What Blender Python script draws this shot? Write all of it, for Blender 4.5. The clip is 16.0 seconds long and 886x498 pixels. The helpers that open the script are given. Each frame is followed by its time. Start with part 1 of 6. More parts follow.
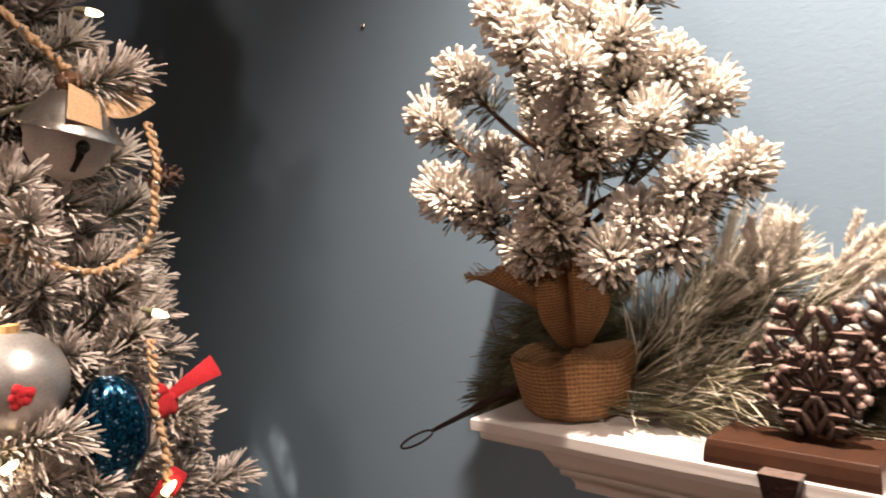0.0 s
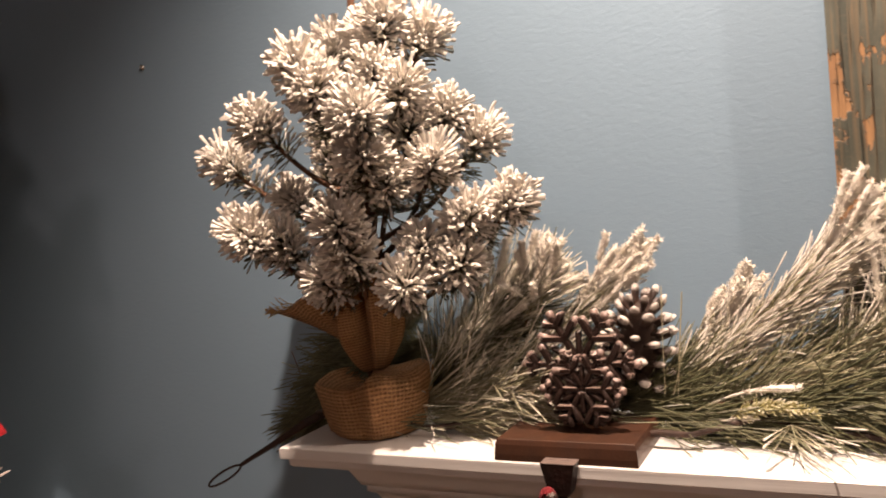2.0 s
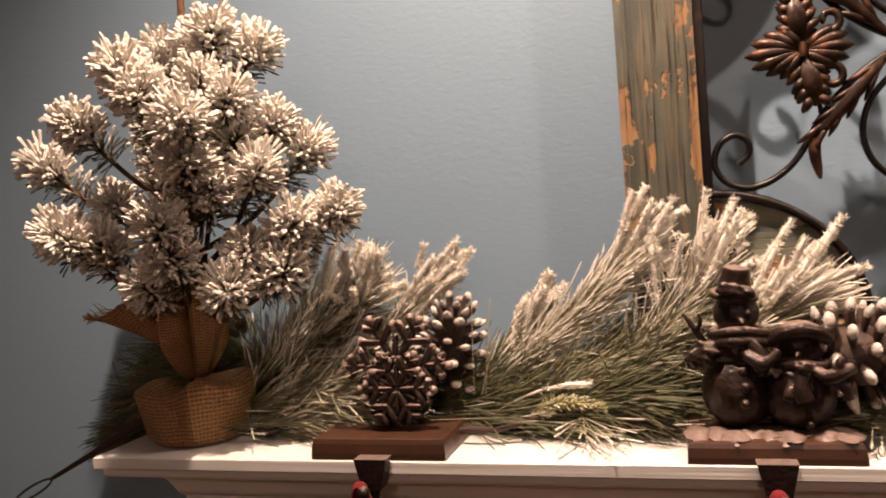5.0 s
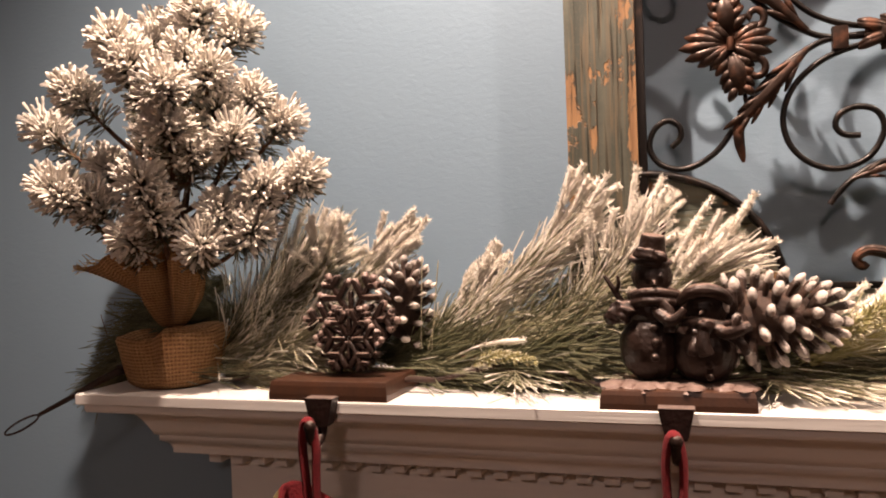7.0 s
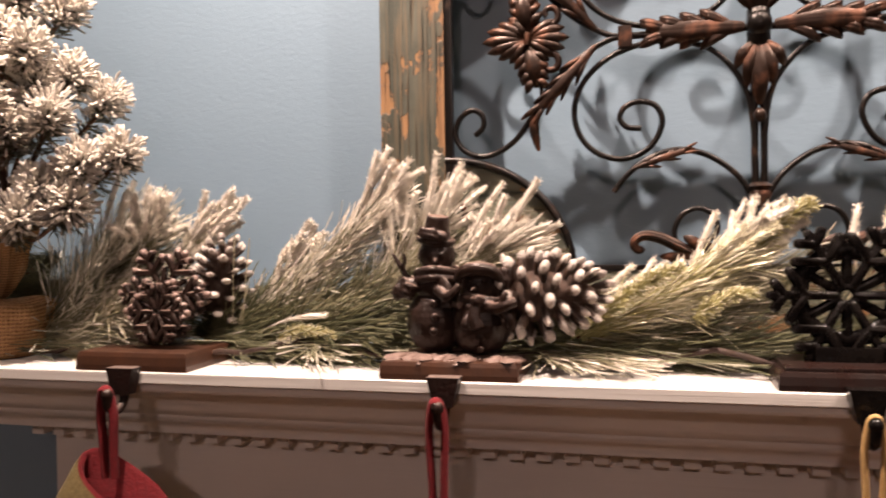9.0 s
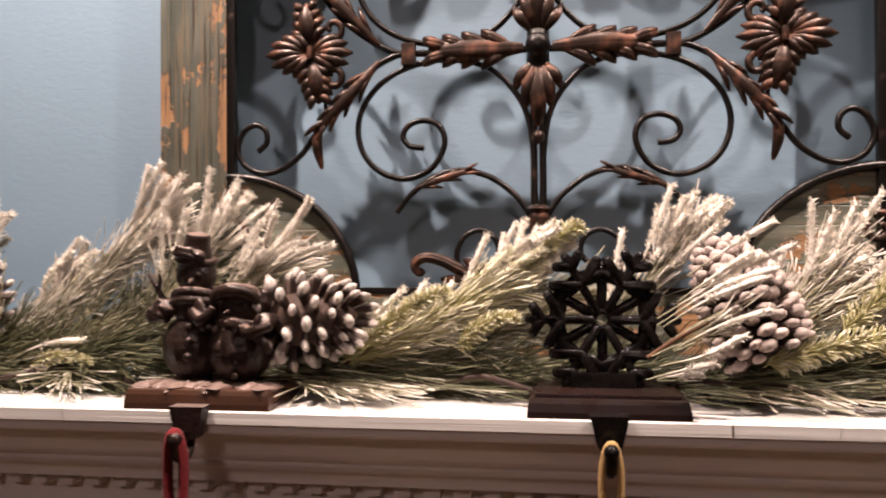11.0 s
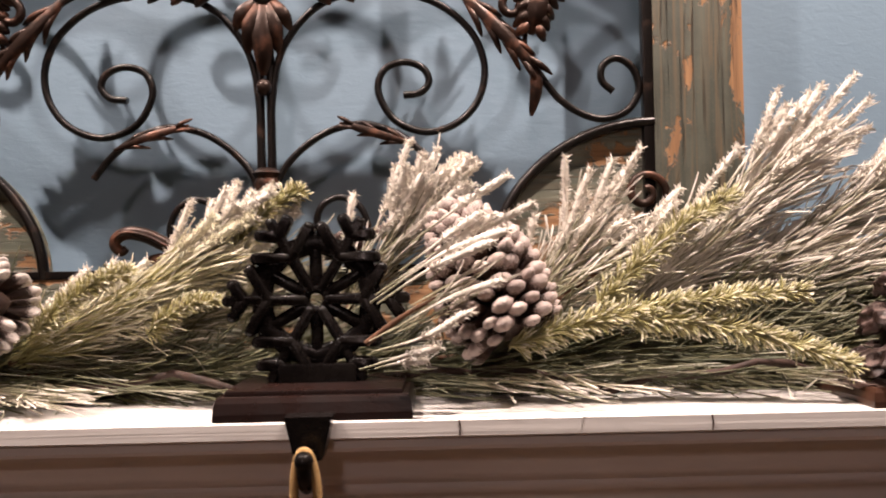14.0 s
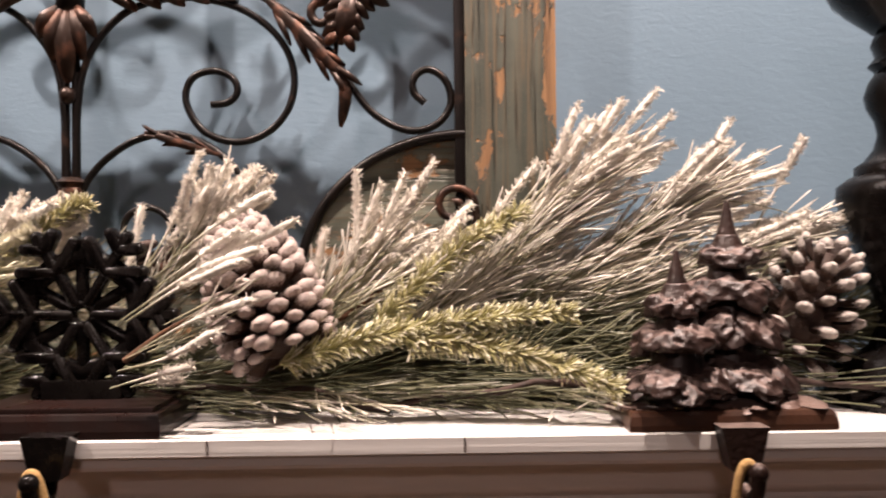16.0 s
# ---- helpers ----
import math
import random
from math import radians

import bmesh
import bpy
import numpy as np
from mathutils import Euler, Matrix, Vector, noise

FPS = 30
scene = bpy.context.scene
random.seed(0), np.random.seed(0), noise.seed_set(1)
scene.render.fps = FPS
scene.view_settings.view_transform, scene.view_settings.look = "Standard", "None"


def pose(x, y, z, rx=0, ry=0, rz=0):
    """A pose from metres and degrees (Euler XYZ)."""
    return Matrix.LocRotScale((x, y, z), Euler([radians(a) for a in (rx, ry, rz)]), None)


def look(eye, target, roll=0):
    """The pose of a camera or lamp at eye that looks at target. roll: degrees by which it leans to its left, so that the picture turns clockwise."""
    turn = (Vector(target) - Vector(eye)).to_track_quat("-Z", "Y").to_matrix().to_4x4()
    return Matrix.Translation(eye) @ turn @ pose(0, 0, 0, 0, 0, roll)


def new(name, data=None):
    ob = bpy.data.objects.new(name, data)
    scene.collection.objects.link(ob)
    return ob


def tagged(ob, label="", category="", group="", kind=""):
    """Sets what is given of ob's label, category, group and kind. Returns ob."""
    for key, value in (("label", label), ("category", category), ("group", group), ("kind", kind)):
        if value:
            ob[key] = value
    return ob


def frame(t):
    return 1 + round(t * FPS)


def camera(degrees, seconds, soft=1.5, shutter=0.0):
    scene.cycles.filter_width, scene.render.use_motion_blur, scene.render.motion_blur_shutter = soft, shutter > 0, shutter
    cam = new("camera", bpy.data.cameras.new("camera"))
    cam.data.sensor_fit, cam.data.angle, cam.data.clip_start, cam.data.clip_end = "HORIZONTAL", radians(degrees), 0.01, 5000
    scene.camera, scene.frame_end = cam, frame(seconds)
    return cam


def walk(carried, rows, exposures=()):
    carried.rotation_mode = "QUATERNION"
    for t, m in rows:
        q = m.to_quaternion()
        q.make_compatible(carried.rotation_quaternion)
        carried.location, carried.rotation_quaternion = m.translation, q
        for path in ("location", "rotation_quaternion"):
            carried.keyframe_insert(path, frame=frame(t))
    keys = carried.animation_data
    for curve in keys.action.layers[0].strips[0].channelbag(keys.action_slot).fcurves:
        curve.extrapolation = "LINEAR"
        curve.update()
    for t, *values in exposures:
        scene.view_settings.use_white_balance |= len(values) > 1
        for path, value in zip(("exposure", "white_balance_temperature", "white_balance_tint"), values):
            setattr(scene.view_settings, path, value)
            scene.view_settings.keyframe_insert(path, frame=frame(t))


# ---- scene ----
cam = camera(57.3, 16.0, 1.85, 0.5)
PATH = [
    (0, (0.083, 0.029, 1.539), (-1.271, 1.493, 1.391), -3.7),
    (0.5, (0.106, 0.018, 1.533), (-1.164, 1.555, 1.383), -3.9),
    (1, (0.118, 0.004, 1.537), (-1.043, 1.626, 1.393), -4.4),
    (1.5, (0.114, -0.01, 1.545), (-0.923, 1.695, 1.414), -5.0),
    (2, (0.101, -0.024, 1.545), (-0.81, 1.753, 1.429), -5.8),
    (2.5, (0.084, -0.037, 1.545), (-0.716, 1.793, 1.446), -6.4),
    (3, (0.078, -0.047, 1.544), (-0.623, 1.824, 1.458), -6.6),
    (3.5, (0.087, -0.051, 1.541), (-0.56, 1.84, 1.456), -6.3),
    (4, (0.102, -0.05, 1.539), (-0.518, 1.849, 1.458), -5.7),
    (4.5, (0.12, -0.046, 1.534), (-0.474, 1.862, 1.447), -5.0),
    (4.7, (0.128, -0.046, 1.529), (-0.454, 1.866, 1.449), -4.7),
    (6.8, (0.215, -0.089, 1.474), (-0.397, 1.815, 1.455), -2.2),
    (7, (0.222, -0.098, 1.471), (-0.398, 1.804, 1.445), -2.1),
    (7.5, (0.257, -0.111, 1.46), (-0.376, 1.786, 1.418), -1.6),
    (8, (0.296, -0.106, 1.456), (-0.305, 1.801, 1.403), -1.4),
    (8.5, (0.334, -0.099, 1.451), (-0.22, 1.822, 1.401), -1.1),
    (9, (0.367, -0.095, 1.452), (-0.125, 1.843, 1.411), -0.9),
    (9.2, (0.385, -0.091, 1.45), (-0.087, 1.852, 1.418), -0.7),
    (11.3, (0.497, -0.019, 1.447), (0.261, 1.967, 1.465), 0.2),
    (11.5, (0.499, -0.004, 1.447), (0.302, 1.987, 1.464), 0.6),
    (12, (0.523, 0.029, 1.442), (0.414, 2.026, 1.485), 0.8),
    (12.5, (0.545, 0.052, 1.433), (0.532, 2.051, 1.498), 0.4),
    (13, (0.561, 0.067, 1.421), (0.609, 2.065, 1.488), -0.3),
    (13.5, (0.581, 0.079, 1.419), (0.624, 2.078, 1.465), -1.0),
    (14, (0.606, 0.09, 1.419), (0.626, 2.09, 1.447), -1.2),
    (14.5, (0.644, 0.097, 1.425), (0.637, 2.097, 1.426), -1.2),
    (15, (0.68, 0.104, 1.426), (0.67, 2.104, 1.422), -1.0),
    (15.5, (0.722, 0.104, 1.429), (0.719, 2.104, 1.428), -0.7),
    (16, (0.756, 0.096, 1.433), (0.788, 2.096, 1.443), -0.6),
]

EXPOSURES = [(0, 0.60, 6450, 12), (1.0, 0.38, 6550, 14), (1.5, 0.12, 6750, 15), (2.0, 0.02, 6800, 15), (2.5, 0.20, 6600, 13), (3.0, 0.0, 8200, 25), (3.6, -0.12, 8600, 27), (4.2, -0.18, 8200, 24), (4.7, -0.26, 7400, 19), (6.8, -0.02, 6900, 18), (9.0, 0.08, 6600, 17), (11.5, -0.10, 6150, 16), (16, -0.17, 6100, 15)]
walk(cam, [(t, look(eye, target, roll)) for t, eye, target, roll in PATH], EXPOSURES)

# ---- world and lamps ----
world = bpy.data.worlds.new("room_air")
world.use_nodes = True
world.node_tree.nodes["Background"].inputs[0].default_value = (0.9, 0.85, 0.8, 1)
world.node_tree.nodes["Background"].inputs[1].default_value = 0.02
scene.world = world


def spot_lamp(x, y, target, watts, cone, size, blend=0.5, colour=(1.0, 0.81, 0.66)):
    data = bpy.data.lights.new("spot_lamp", "SPOT")
    data.energy, data.spot_size, data.spot_blend = watts, radians(cone), blend
    data.shadow_soft_size, data.color = size, colour
    ob = new("spot_lamp", data)
    ob.matrix_world = look((x, y, 2.42), target)
    return ob


for x, watts, cone in ((-0.03, 124, 118), (0.50, 36, 112), (1.02, 116, 102)):
    spot_lamp(x, 0.42, (x + 0.02, 0.51, 1.3), watts, cone, 0.010, 0.9)
spot_lamp(0.40, -2.00, (0.20, -0.4, 0.9), 54, 140, 0.12, 0.8, (1.0, 0.74, 0.63))
# unseen narrow spot, added only to brighten the Christmas tree
spot_lamp(-1.25, -0.45, (-0.97, 0.27, 1.44), 520, 24, 0.03, 0.7)


# ---- materials ----
class Nodes:
    """A small helper to wire a material's nodes."""

    def __init__(self, name, rough=0.6, metal=0.0):
        self.mat = bpy.data.materials.new(name)
        self.mat.use_nodes = True
        self.tree = self.mat.node_tree
        self.bsdf = self.tree.nodes["Principled BSDF"]
        self.bsdf.inputs["Roughness"].default_value = rough
        self.bsdf.inputs["Metallic"].default_value = metal
        self.coord = self.node("ShaderNodeTexCoord").outputs["Object"]

    def node(self, kind):
        return self.tree.nodes.new(kind)

    def put(self, socket, value):
        if isinstance(value, bpy.types.NodeSocket):
            self.tree.links.new(value, socket)
        elif isinstance(value, tuple) and len(value) == 3:
            socket.default_value = (*value, 1) if socket.type == "RGBA" else value
        else:
            socket.default_value = value

    def stretch(self, scale, turn=(0, 0, 0)):
        n = self.node("ShaderNodeMapping")
        self.put(n.inputs["Vector"], self.coord)
        n.inputs["Scale"].default_value = scale
        n.inputs["Rotation"].default_value = turn
        return n.outputs[0]

    def noise(self, scale, detail=4.0, vector=None, distort=0.0, rough=0.5):
        n = self.node("ShaderNodeTexNoise")
        self.put(n.inputs["Vector"], vector or self.coord)
        n.inputs["Scale"].default_value, n.inputs["Detail"].default_value = scale, detail
        n.inputs["Distortion"].default_value, n.inputs["Roughness"].default_value = distort, rough
        return n.outputs[0]

    def wave(self, scale, vector=None, direction="X", distort=0.0, detail=2.0):
        n = self.node("ShaderNodeTexWave")
        n.bands_direction = direction
        self.put(n.inputs["Vector"], vector or self.coord)
        n.inputs["Scale"].default_value, n.inputs["Distortion"].default_value = scale, distort
        n.inputs["Detail"].default_value = detail
        return n.outputs["Fac"]

    def ramp(self, fac, low, high):
        n = self.node("ShaderNodeMapRange")
        self.put(n.inputs["Value"], fac)
        n.inputs["From Min"].default_value, n.inputs["From Max"].default_value = low, high
        return n.outputs[0]

    def math(self, kind, a, b=0.5):
        n = self.node("ShaderNodeMath")
        n.operation = kind
        self.put(n.inputs[0], a)
        self.put(n.inputs[1], b)
        return n.outputs[0]

    def mix(self, fac, a, b, blend="MIX"):
        n = self.node("ShaderNodeMix")
        n.data_type, n.blend_type = "RGBA", blend
        self.put(n.inputs[0], fac)
        self.put(n.inputs[6], a)
        self.put(n.inputs[7], b)
        return n.outputs[2]

    def attribute(self, name):
        n = self.node("ShaderNodeAttribute")
        n.attribute_name = name
        return n.outputs["Fac"]

    def random(self):
        return self.node("ShaderNodeObjectInfo").outputs["Random"]

    def island(self):
        return self.node("ShaderNodeNewGeometry").outputs["Random Per Island"]

    def bump(self, height, strength=0.3, distance=0.001, under=None):
        n = self.node("ShaderNodeBump")
        self.put(n.inputs["Height"], height)
        n.inputs["Strength"].default_value, n.inputs["Distance"].default_value = strength, distance
        if under is not None:
            self.put(n.inputs["Normal"], under)
        return n.outputs[0]

    def done(self, colour, normal=None, rough=None):
        self.put(self.bsdf.inputs["Base Color"], colour)
        if normal is not None:
            self.put(self.bsdf.inputs["Normal"], normal)
        if rough is not None:
            self.put(self.bsdf.inputs["Roughness"], rough)
        return self.mat


def simple(name, a, b, scale=40, rough=0.6, metal=0.0, grain=400, relief=0.25, depth=0.0008):
    """Two colours mixed by a broad noise, with a fine grain and relief."""
    n = Nodes(name, rough, metal)
    broad = n.ramp(n.noise(scale, 5), 0.3, 0.7)
    fine = n.noise(grain, 3)
    colour = n.mix(broad, a, b)
    colour = n.mix(n.ramp(fine, 0.2, 0.9), colour, n.mix(0.35, colour, (0, 0, 0)))
    return n.done(colour, n.bump(fine, relief, depth), n.math("ADD", n.math("MULTIPLY", broad, 0.15), rough - 0.07))


def wall_paint():
    n = Nodes("blue_grey_wall_paint", 0.42)
    peel = n.noise(150, 3, n.stretch((0.55, 1, 1.25)), 0.6)
    fine = n.noise(600, 2)
    broad = n.noise(2.2, 4)
    colour = n.mix(n.ramp(broad, 0.3, 0.7), (0.188, 0.266, 0.342), (0.204, 0.286, 0.364))
    colour = n.mix(n.math("MULTIPLY", n.ramp(fine, 0.45, 0.8), 0.12), colour, (0.16, 0.22, 0.25))
    under = n.bump(peel, 0.20, 0.0014)
    return n.done(colour, n.bump(fine, 0.12, 0.0006, under), n.math("ADD", n.math("MULTIPLY", peel, 0.2), 0.36))


def white_paint():
    n = Nodes("white_gloss_paint", 0.38)
    brush = n.noise(60, 4, n.stretch((0.06, 1.0, 4.0)))
    broad = n.noise(9, 4)
    colour = n.mix(n.ramp(broad, 0.35, 0.75), (0.75, 0.71, 0.68), (0.69, 0.65, 0.62))
    speck = n.ramp(n.noise(300, 2), 0.70, 0.78)
    colour = n.mix(n.math("MULTIPLY", speck, 0.06), colour, (0.45, 0.40, 0.36))
    return n.done(colour, n.bump(brush, 0.35, 0.0012), n.math("ADD", n.math("MULTIPLY", brush, 0.25), 0.28))


def flaked_wood(name, along, one_edge=False, pale=1.0):
    """Pine with chipped grey-green paint; along: the axis of the grain; one_edge: worn along one edge alone; pale: a
    factor that brightens the paint.
    """
    n = Nodes(name, 0.68)
    s = {"z": (1.0, 1.0, 0.035), "x": (0.035, 1.0, 1.0)}[along]
    grain = n.noise(230, 5, n.stretch(s), 0.8)
    lines = n.ramp(n.noise(300, 3, n.stretch(s), 0.3), 0.58, 0.72)
    patch = n.noise(19, 8, n.stretch({"z": (1.0, 1.0, 0.62), "x": (0.5, 1.0, 1.0)}[along]), 0.35, 0.66)
    speck = n.noise(130, 4, n.stretch(s))
    patch = n.math("ADD", patch, n.math("MULTIPLY", n.math("SUBTRACT", speck, 0.5), 0.20))
    # the paint wears off first along the board's edges
    axes = n.node("ShaderNodeSeparateXYZ")
    n.put(axes.inputs[0], n.coord)
    across = axes.outputs[{"z": 0, "x": 2}[along]]
    rim = n.ramp(across if one_edge else n.math("ABSOLUTE", across), 0.012 if one_edge else 0.016, 0.038)
    patch = n.math("ADD", patch, n.math("MULTIPLY", n.math("SUBTRACT", rim, 0.45), {"z": 0.12, "x": 0.03}[along]))
    patch = n.math("SUBTRACT", patch, {"z": 0.0, "x": 0.022}[along])
    bare = n.ramp(patch, 0.520, 0.545)
    edge = n.math("MULTIPLY", n.ramp(patch, 0.505, 0.53), n.math("SUBTRACT", 1.0, bare))
    wood = n.mix(n.ramp(grain, 0.3, 0.75), (0.36, 0.195, 0.085), (0.19, 0.095, 0.045))
    paint = n.mix(n.ramp(n.noise(60, 5, n.stretch(s)), 0.3, 0.7), tuple(c * pale for c in (0.030, 0.036, 0.028)), tuple(c * pale for c in (0.115, 0.116, 0.088)))
    paint = n.mix(n.math("MULTIPLY", n.ramp(n.noise(34, 6), 0.42, 0.70), 0.55), paint, tuple(c * pale for c in (0.035, 0.036, 0.026)))
    paint = n.mix(n.math("MULTIPLY", n.ramp(n.noise(420, 3), 0.55, 0.75), 0.4), paint, (0.15, 0.12, 0.075))
    paint = n.mix(n.math("MULTIPLY", n.ramp(grain, 0.50, 0.68), 0.6), paint, (0.16, 0.105, 0.055))
    colour = n.mix(bare, paint, wood)
    colour = n.mix(n.math("MULTIPLY", edge, 0.35), colour, (0.05, 0.04, 0.03))
    colour = n.mix(n.math("MULTIPLY", lines, {"z": 0.85, "x": 0.55}[along]), colour, (0.022, 0.015, 0.009))
    high = n.math("SUBTRACT", n.math("SUBTRACT", n.math("MULTIPLY", grain, 0.5), n.math("MULTIPLY", bare, 0.55)), lines)
    return n.done(colour, n.bump(high, 0.7, 0.0018), n.math("ADD", n.math("MULTIPLY", bare, 0.1), 0.6))


def rusty_iron(name, dark, rust, amount, rough=0.42):
    n = Nodes(name, rough, 0.55)
    patch = n.ramp(n.noise(70, 5), 0.62 - amount, 0.80 - amount)
    fine = n.noise(500, 3)
    colour = n.mix(patch, dark, rust)
    colour = n.mix(n.math("MULTIPLY", n.ramp(fine, 0.5, 0.8), 0.5), colour, (0.02, 0.015, 0.012))
    return n.done(colour, n.bump(fine, 0.3, 0.0006), n.math("ADD", n.math("MULTIPLY", patch, 0.2), rough))


def needle_paint(name, a, b, flock, spread=0.25):
    """Needles under flock: the mesh's own snow value says how much."""
    n = Nodes(name, 0.75)
    snow = n.attribute("snow")
    fuzz = n.noise(900, 3)
    leaf = n.mix(n.island(), a, b)
    fac = n.ramp(n.math("ADD", snow, n.math("MULTIPLY", n.math("SUBTRACT", fuzz, 0.5), 0.9)), 0.35, 0.35 + spread)
    white = n.mix(n.ramp(n.noise(60, 3), 0.3, 0.7), flock, tuple(c * 0.86 for c in flock))
    return n.done(n.mix(fac, leaf, white), n.bump(fuzz, 0.8, 0.0010), n.math("ADD", n.math("MULTIPLY", fac, 0.3), 0.55))


def burlap():
    n = Nodes("burlap_weave", 0.9)
    uv = n.node("ShaderNodeTexCoord").outputs["UV"]
    soft = n.noise(9, 3, uv, 0.0)
    warp = n.node("ShaderNodeVectorMath")
    warp.operation = "MULTIPLY_ADD"
    n.put(warp.inputs[0], soft)
    warp.inputs[1].default_value = (0.35, 0.35, 0.0)
    n.put(warp.inputs[2], uv)
    across = n.wave(0.3142 * 1.0, warp.outputs[0], "X", 0.8, 1)
    along = n.wave(0.3142 * 1.0, warp.outputs[0], "Y", 0.8, 1)
    loose = n.noise(0.55, 3, uv)
    weave = n.math("MAXIMUM", n.math("MULTIPLY", across, 0.92), along)
    hole = n.math("MULTIPLY", n.ramp(weave, 0.78, 0.45), n.ramp(loose, 0.22, 0.52))
    hair = n.noise(1.3, 5, uv)
    colour = n.mix(n.ramp(n.noise(0.12, 4, uv), 0.3, 0.7), (0.50, 0.255, 0.105), (0.64, 0.370, 0.170))
    colour = n.mix(n.math("MULTIPLY", n.ramp(hair, 0.4, 0.75), 0.55), colour, (0.24, 0.105, 0.038))
    colour = n.mix(n.math("MULTIPLY", n.ramp(along, 0.5, 0.0), 0.35), colour, (0.15, 0.065, 0.022))
    colour = n.mix(n.math("MULTIPLY", hole, 0.42), colour, (0.07, 0.031, 0.012))
    high = n.math("ADD", weave, n.math("MULTIPLY", hair, 0.6))
    return n.done(colour, n.bump(high, 1.0, 0.0022))


def cone_paint(name, tip, cover):
    """Pine-cone scales: brown, frosted towards the end by the mesh's snow value."""
    n = Nodes(name, 0.62)
    fuzz = n.noise(700, 3)
    brown = n.mix(n.random(), (0.038, 0.017, 0.010), (0.072, 0.032, 0.017))
    brown = n.mix(n.ramp(n.noise(120, 4), 0.35, 0.7), brown, (0.03, 0.015, 0.010))
    fac = n.ramp(n.math("ADD", n.attribute("snow"), n.math("MULTIPLY", n.math("SUBTRACT", fuzz, 0.5), 0.5)), 0.85 - cover, 1.0 - cover)
    rime = n.mix(n.random(), tip, tuple(c * 0.72 for c in tip))
    return n.done(n.mix(fac, brown, rime), n.bump(fuzz, 0.9, 0.0016))


def cast(name, a, b, frost, rough=0.30, amount=0.5):
    """Painted cast metal with pale frost on what faces up."""
    n = Nodes(name, rough, 0.15)
    fine = n.noise(260, 4)
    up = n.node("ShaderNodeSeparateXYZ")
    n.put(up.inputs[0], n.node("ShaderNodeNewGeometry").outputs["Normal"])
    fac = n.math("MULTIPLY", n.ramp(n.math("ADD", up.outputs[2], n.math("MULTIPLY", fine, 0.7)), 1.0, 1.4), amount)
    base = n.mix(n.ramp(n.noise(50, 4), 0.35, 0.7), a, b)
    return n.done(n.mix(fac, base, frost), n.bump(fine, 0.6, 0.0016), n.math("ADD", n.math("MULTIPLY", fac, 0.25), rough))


def glitter(name, a, b, rough=0.2, metal=0.8):
    n = Nodes(name, rough, metal)
    cell = n.node("ShaderNodeTexVoronoi")
    n.put(cell.inputs["Vector"], n.coord)
    cell.inputs["Scale"].default_value = 420
    tone = n.node("ShaderNodeSeparateXYZ")
    n.put(tone.inputs[0], cell.outputs["Color"])
    colour = n.mix(n.ramp(tone.outputs[0], 0.25, 1.0), a, b)
    # sparkle put into the colour: a few flakes painted much brighter
    colour = n.mix(n.ramp(tone.outputs[2], 0.93, 0.98), colour, tuple(min(1.0, 0.25 + 2.5 * c) for c in b))
    return n.done(colour, n.bump(tone.outputs[1], 1.0, 0.0060))


def glow(name, colour, strength):
    n = Nodes(name, 0.4)
    n.bsdf.inputs["Emission Color"].default_value = (*colour, 1)
    n.bsdf.inputs["Emission Strength"].default_value = strength
    return n.done(colour)


def cloth(name, a, b, scale=300):
    n = Nodes(name, 0.92)
    pile = n.noise(scale, 4)
    n.bsdf.inputs["Sheen Weight"].default_value = 0.02
    return n.done(n.mix(n.ramp(pile, 0.3, 0.7), a, b), n.bump(pile, 0.8, 0.0012))


WALL = wall_paint()
PAINT = white_paint()
CEIL = simple("flat_white_ceiling_paint", (0.78, 0.76, 0.72), (0.74, 0.72, 0.68), 6, 0.9)
FLOOR = simple("oak_floor", (0.26, 0.15, 0.08), (0.20, 0.11, 0.055), 8, 0.5)
STILE = flaked_wood("chipped_paint_wood_upright", "z")
STILE_EAST = flaked_wood("chipped_paint_wood_upright_east", "z", True, 1.15)
# level boards' paint is brightened to stand in for light they lack
RAIL = flaked_wood("chipped_paint_wood_level", "x", False, 2.1)
IRON = rusty_iron("dark_wrought_iron", (0.010, 0.0075, 0.0065), (0.045, 0.023, 0.014), 0.03, 0.33)
RUST = rusty_iron("rust_brown_leaf", (0.030, 0.016, 0.011), (0.12, 0.048, 0.026), 0.12, 0.36)
NEEDLE = needle_paint("flocked_pine_needle", (0.065, 0.070, 0.040), (0.16, 0.13, 0.075), (0.78, 0.72, 0.65))
LONG = needle_paint("flocked_long_needle", (0.17, 0.172, 0.100), (0.40, 0.355, 0.235), (0.82, 0.76, 0.68), 0.5)
DARKN = needle_paint("deep_green_long_needle", (0.065, 0.072, 0.035), (0.165, 0.155, 0.080), (0.78, 0.74, 0.63), 0.5)
LIME = needle_paint("lime_spruce_needle", (0.29, 0.27, 0.10), (0.50, 0.45, 0.22), (0.84, 0.79, 0.63), 0.5)
DARKBARK = simple("dark_twisted_stem", (0.030, 0.015, 0.010), (0.060, 0.028, 0.017), 160, 0.7, relief=0.6)
BARK = simple("brown_twig_bark", (0.10, 0.045, 0.022), (0.17, 0.075, 0.035), 160, 0.8, relief=0.6)
TREENEEDLE = needle_paint("frosted_tree_needle", (0.050, 0.056, 0.034), (0.15, 0.130, 0.085), (0.74, 0.66, 0.61), 0.5)
BURLAP = burlap()
CONE = cone_paint("frosted_cone_scale", (0.64, 0.56, 0.51), 0.14)
SNOWCONE = cone_paint("flocked_cone_scale", (0.60, 0.485, 0.44), 0.14)
DARKCONE = cone_paint("bare_cone_scale", (0.10, 0.06, 0.05), 0.02)
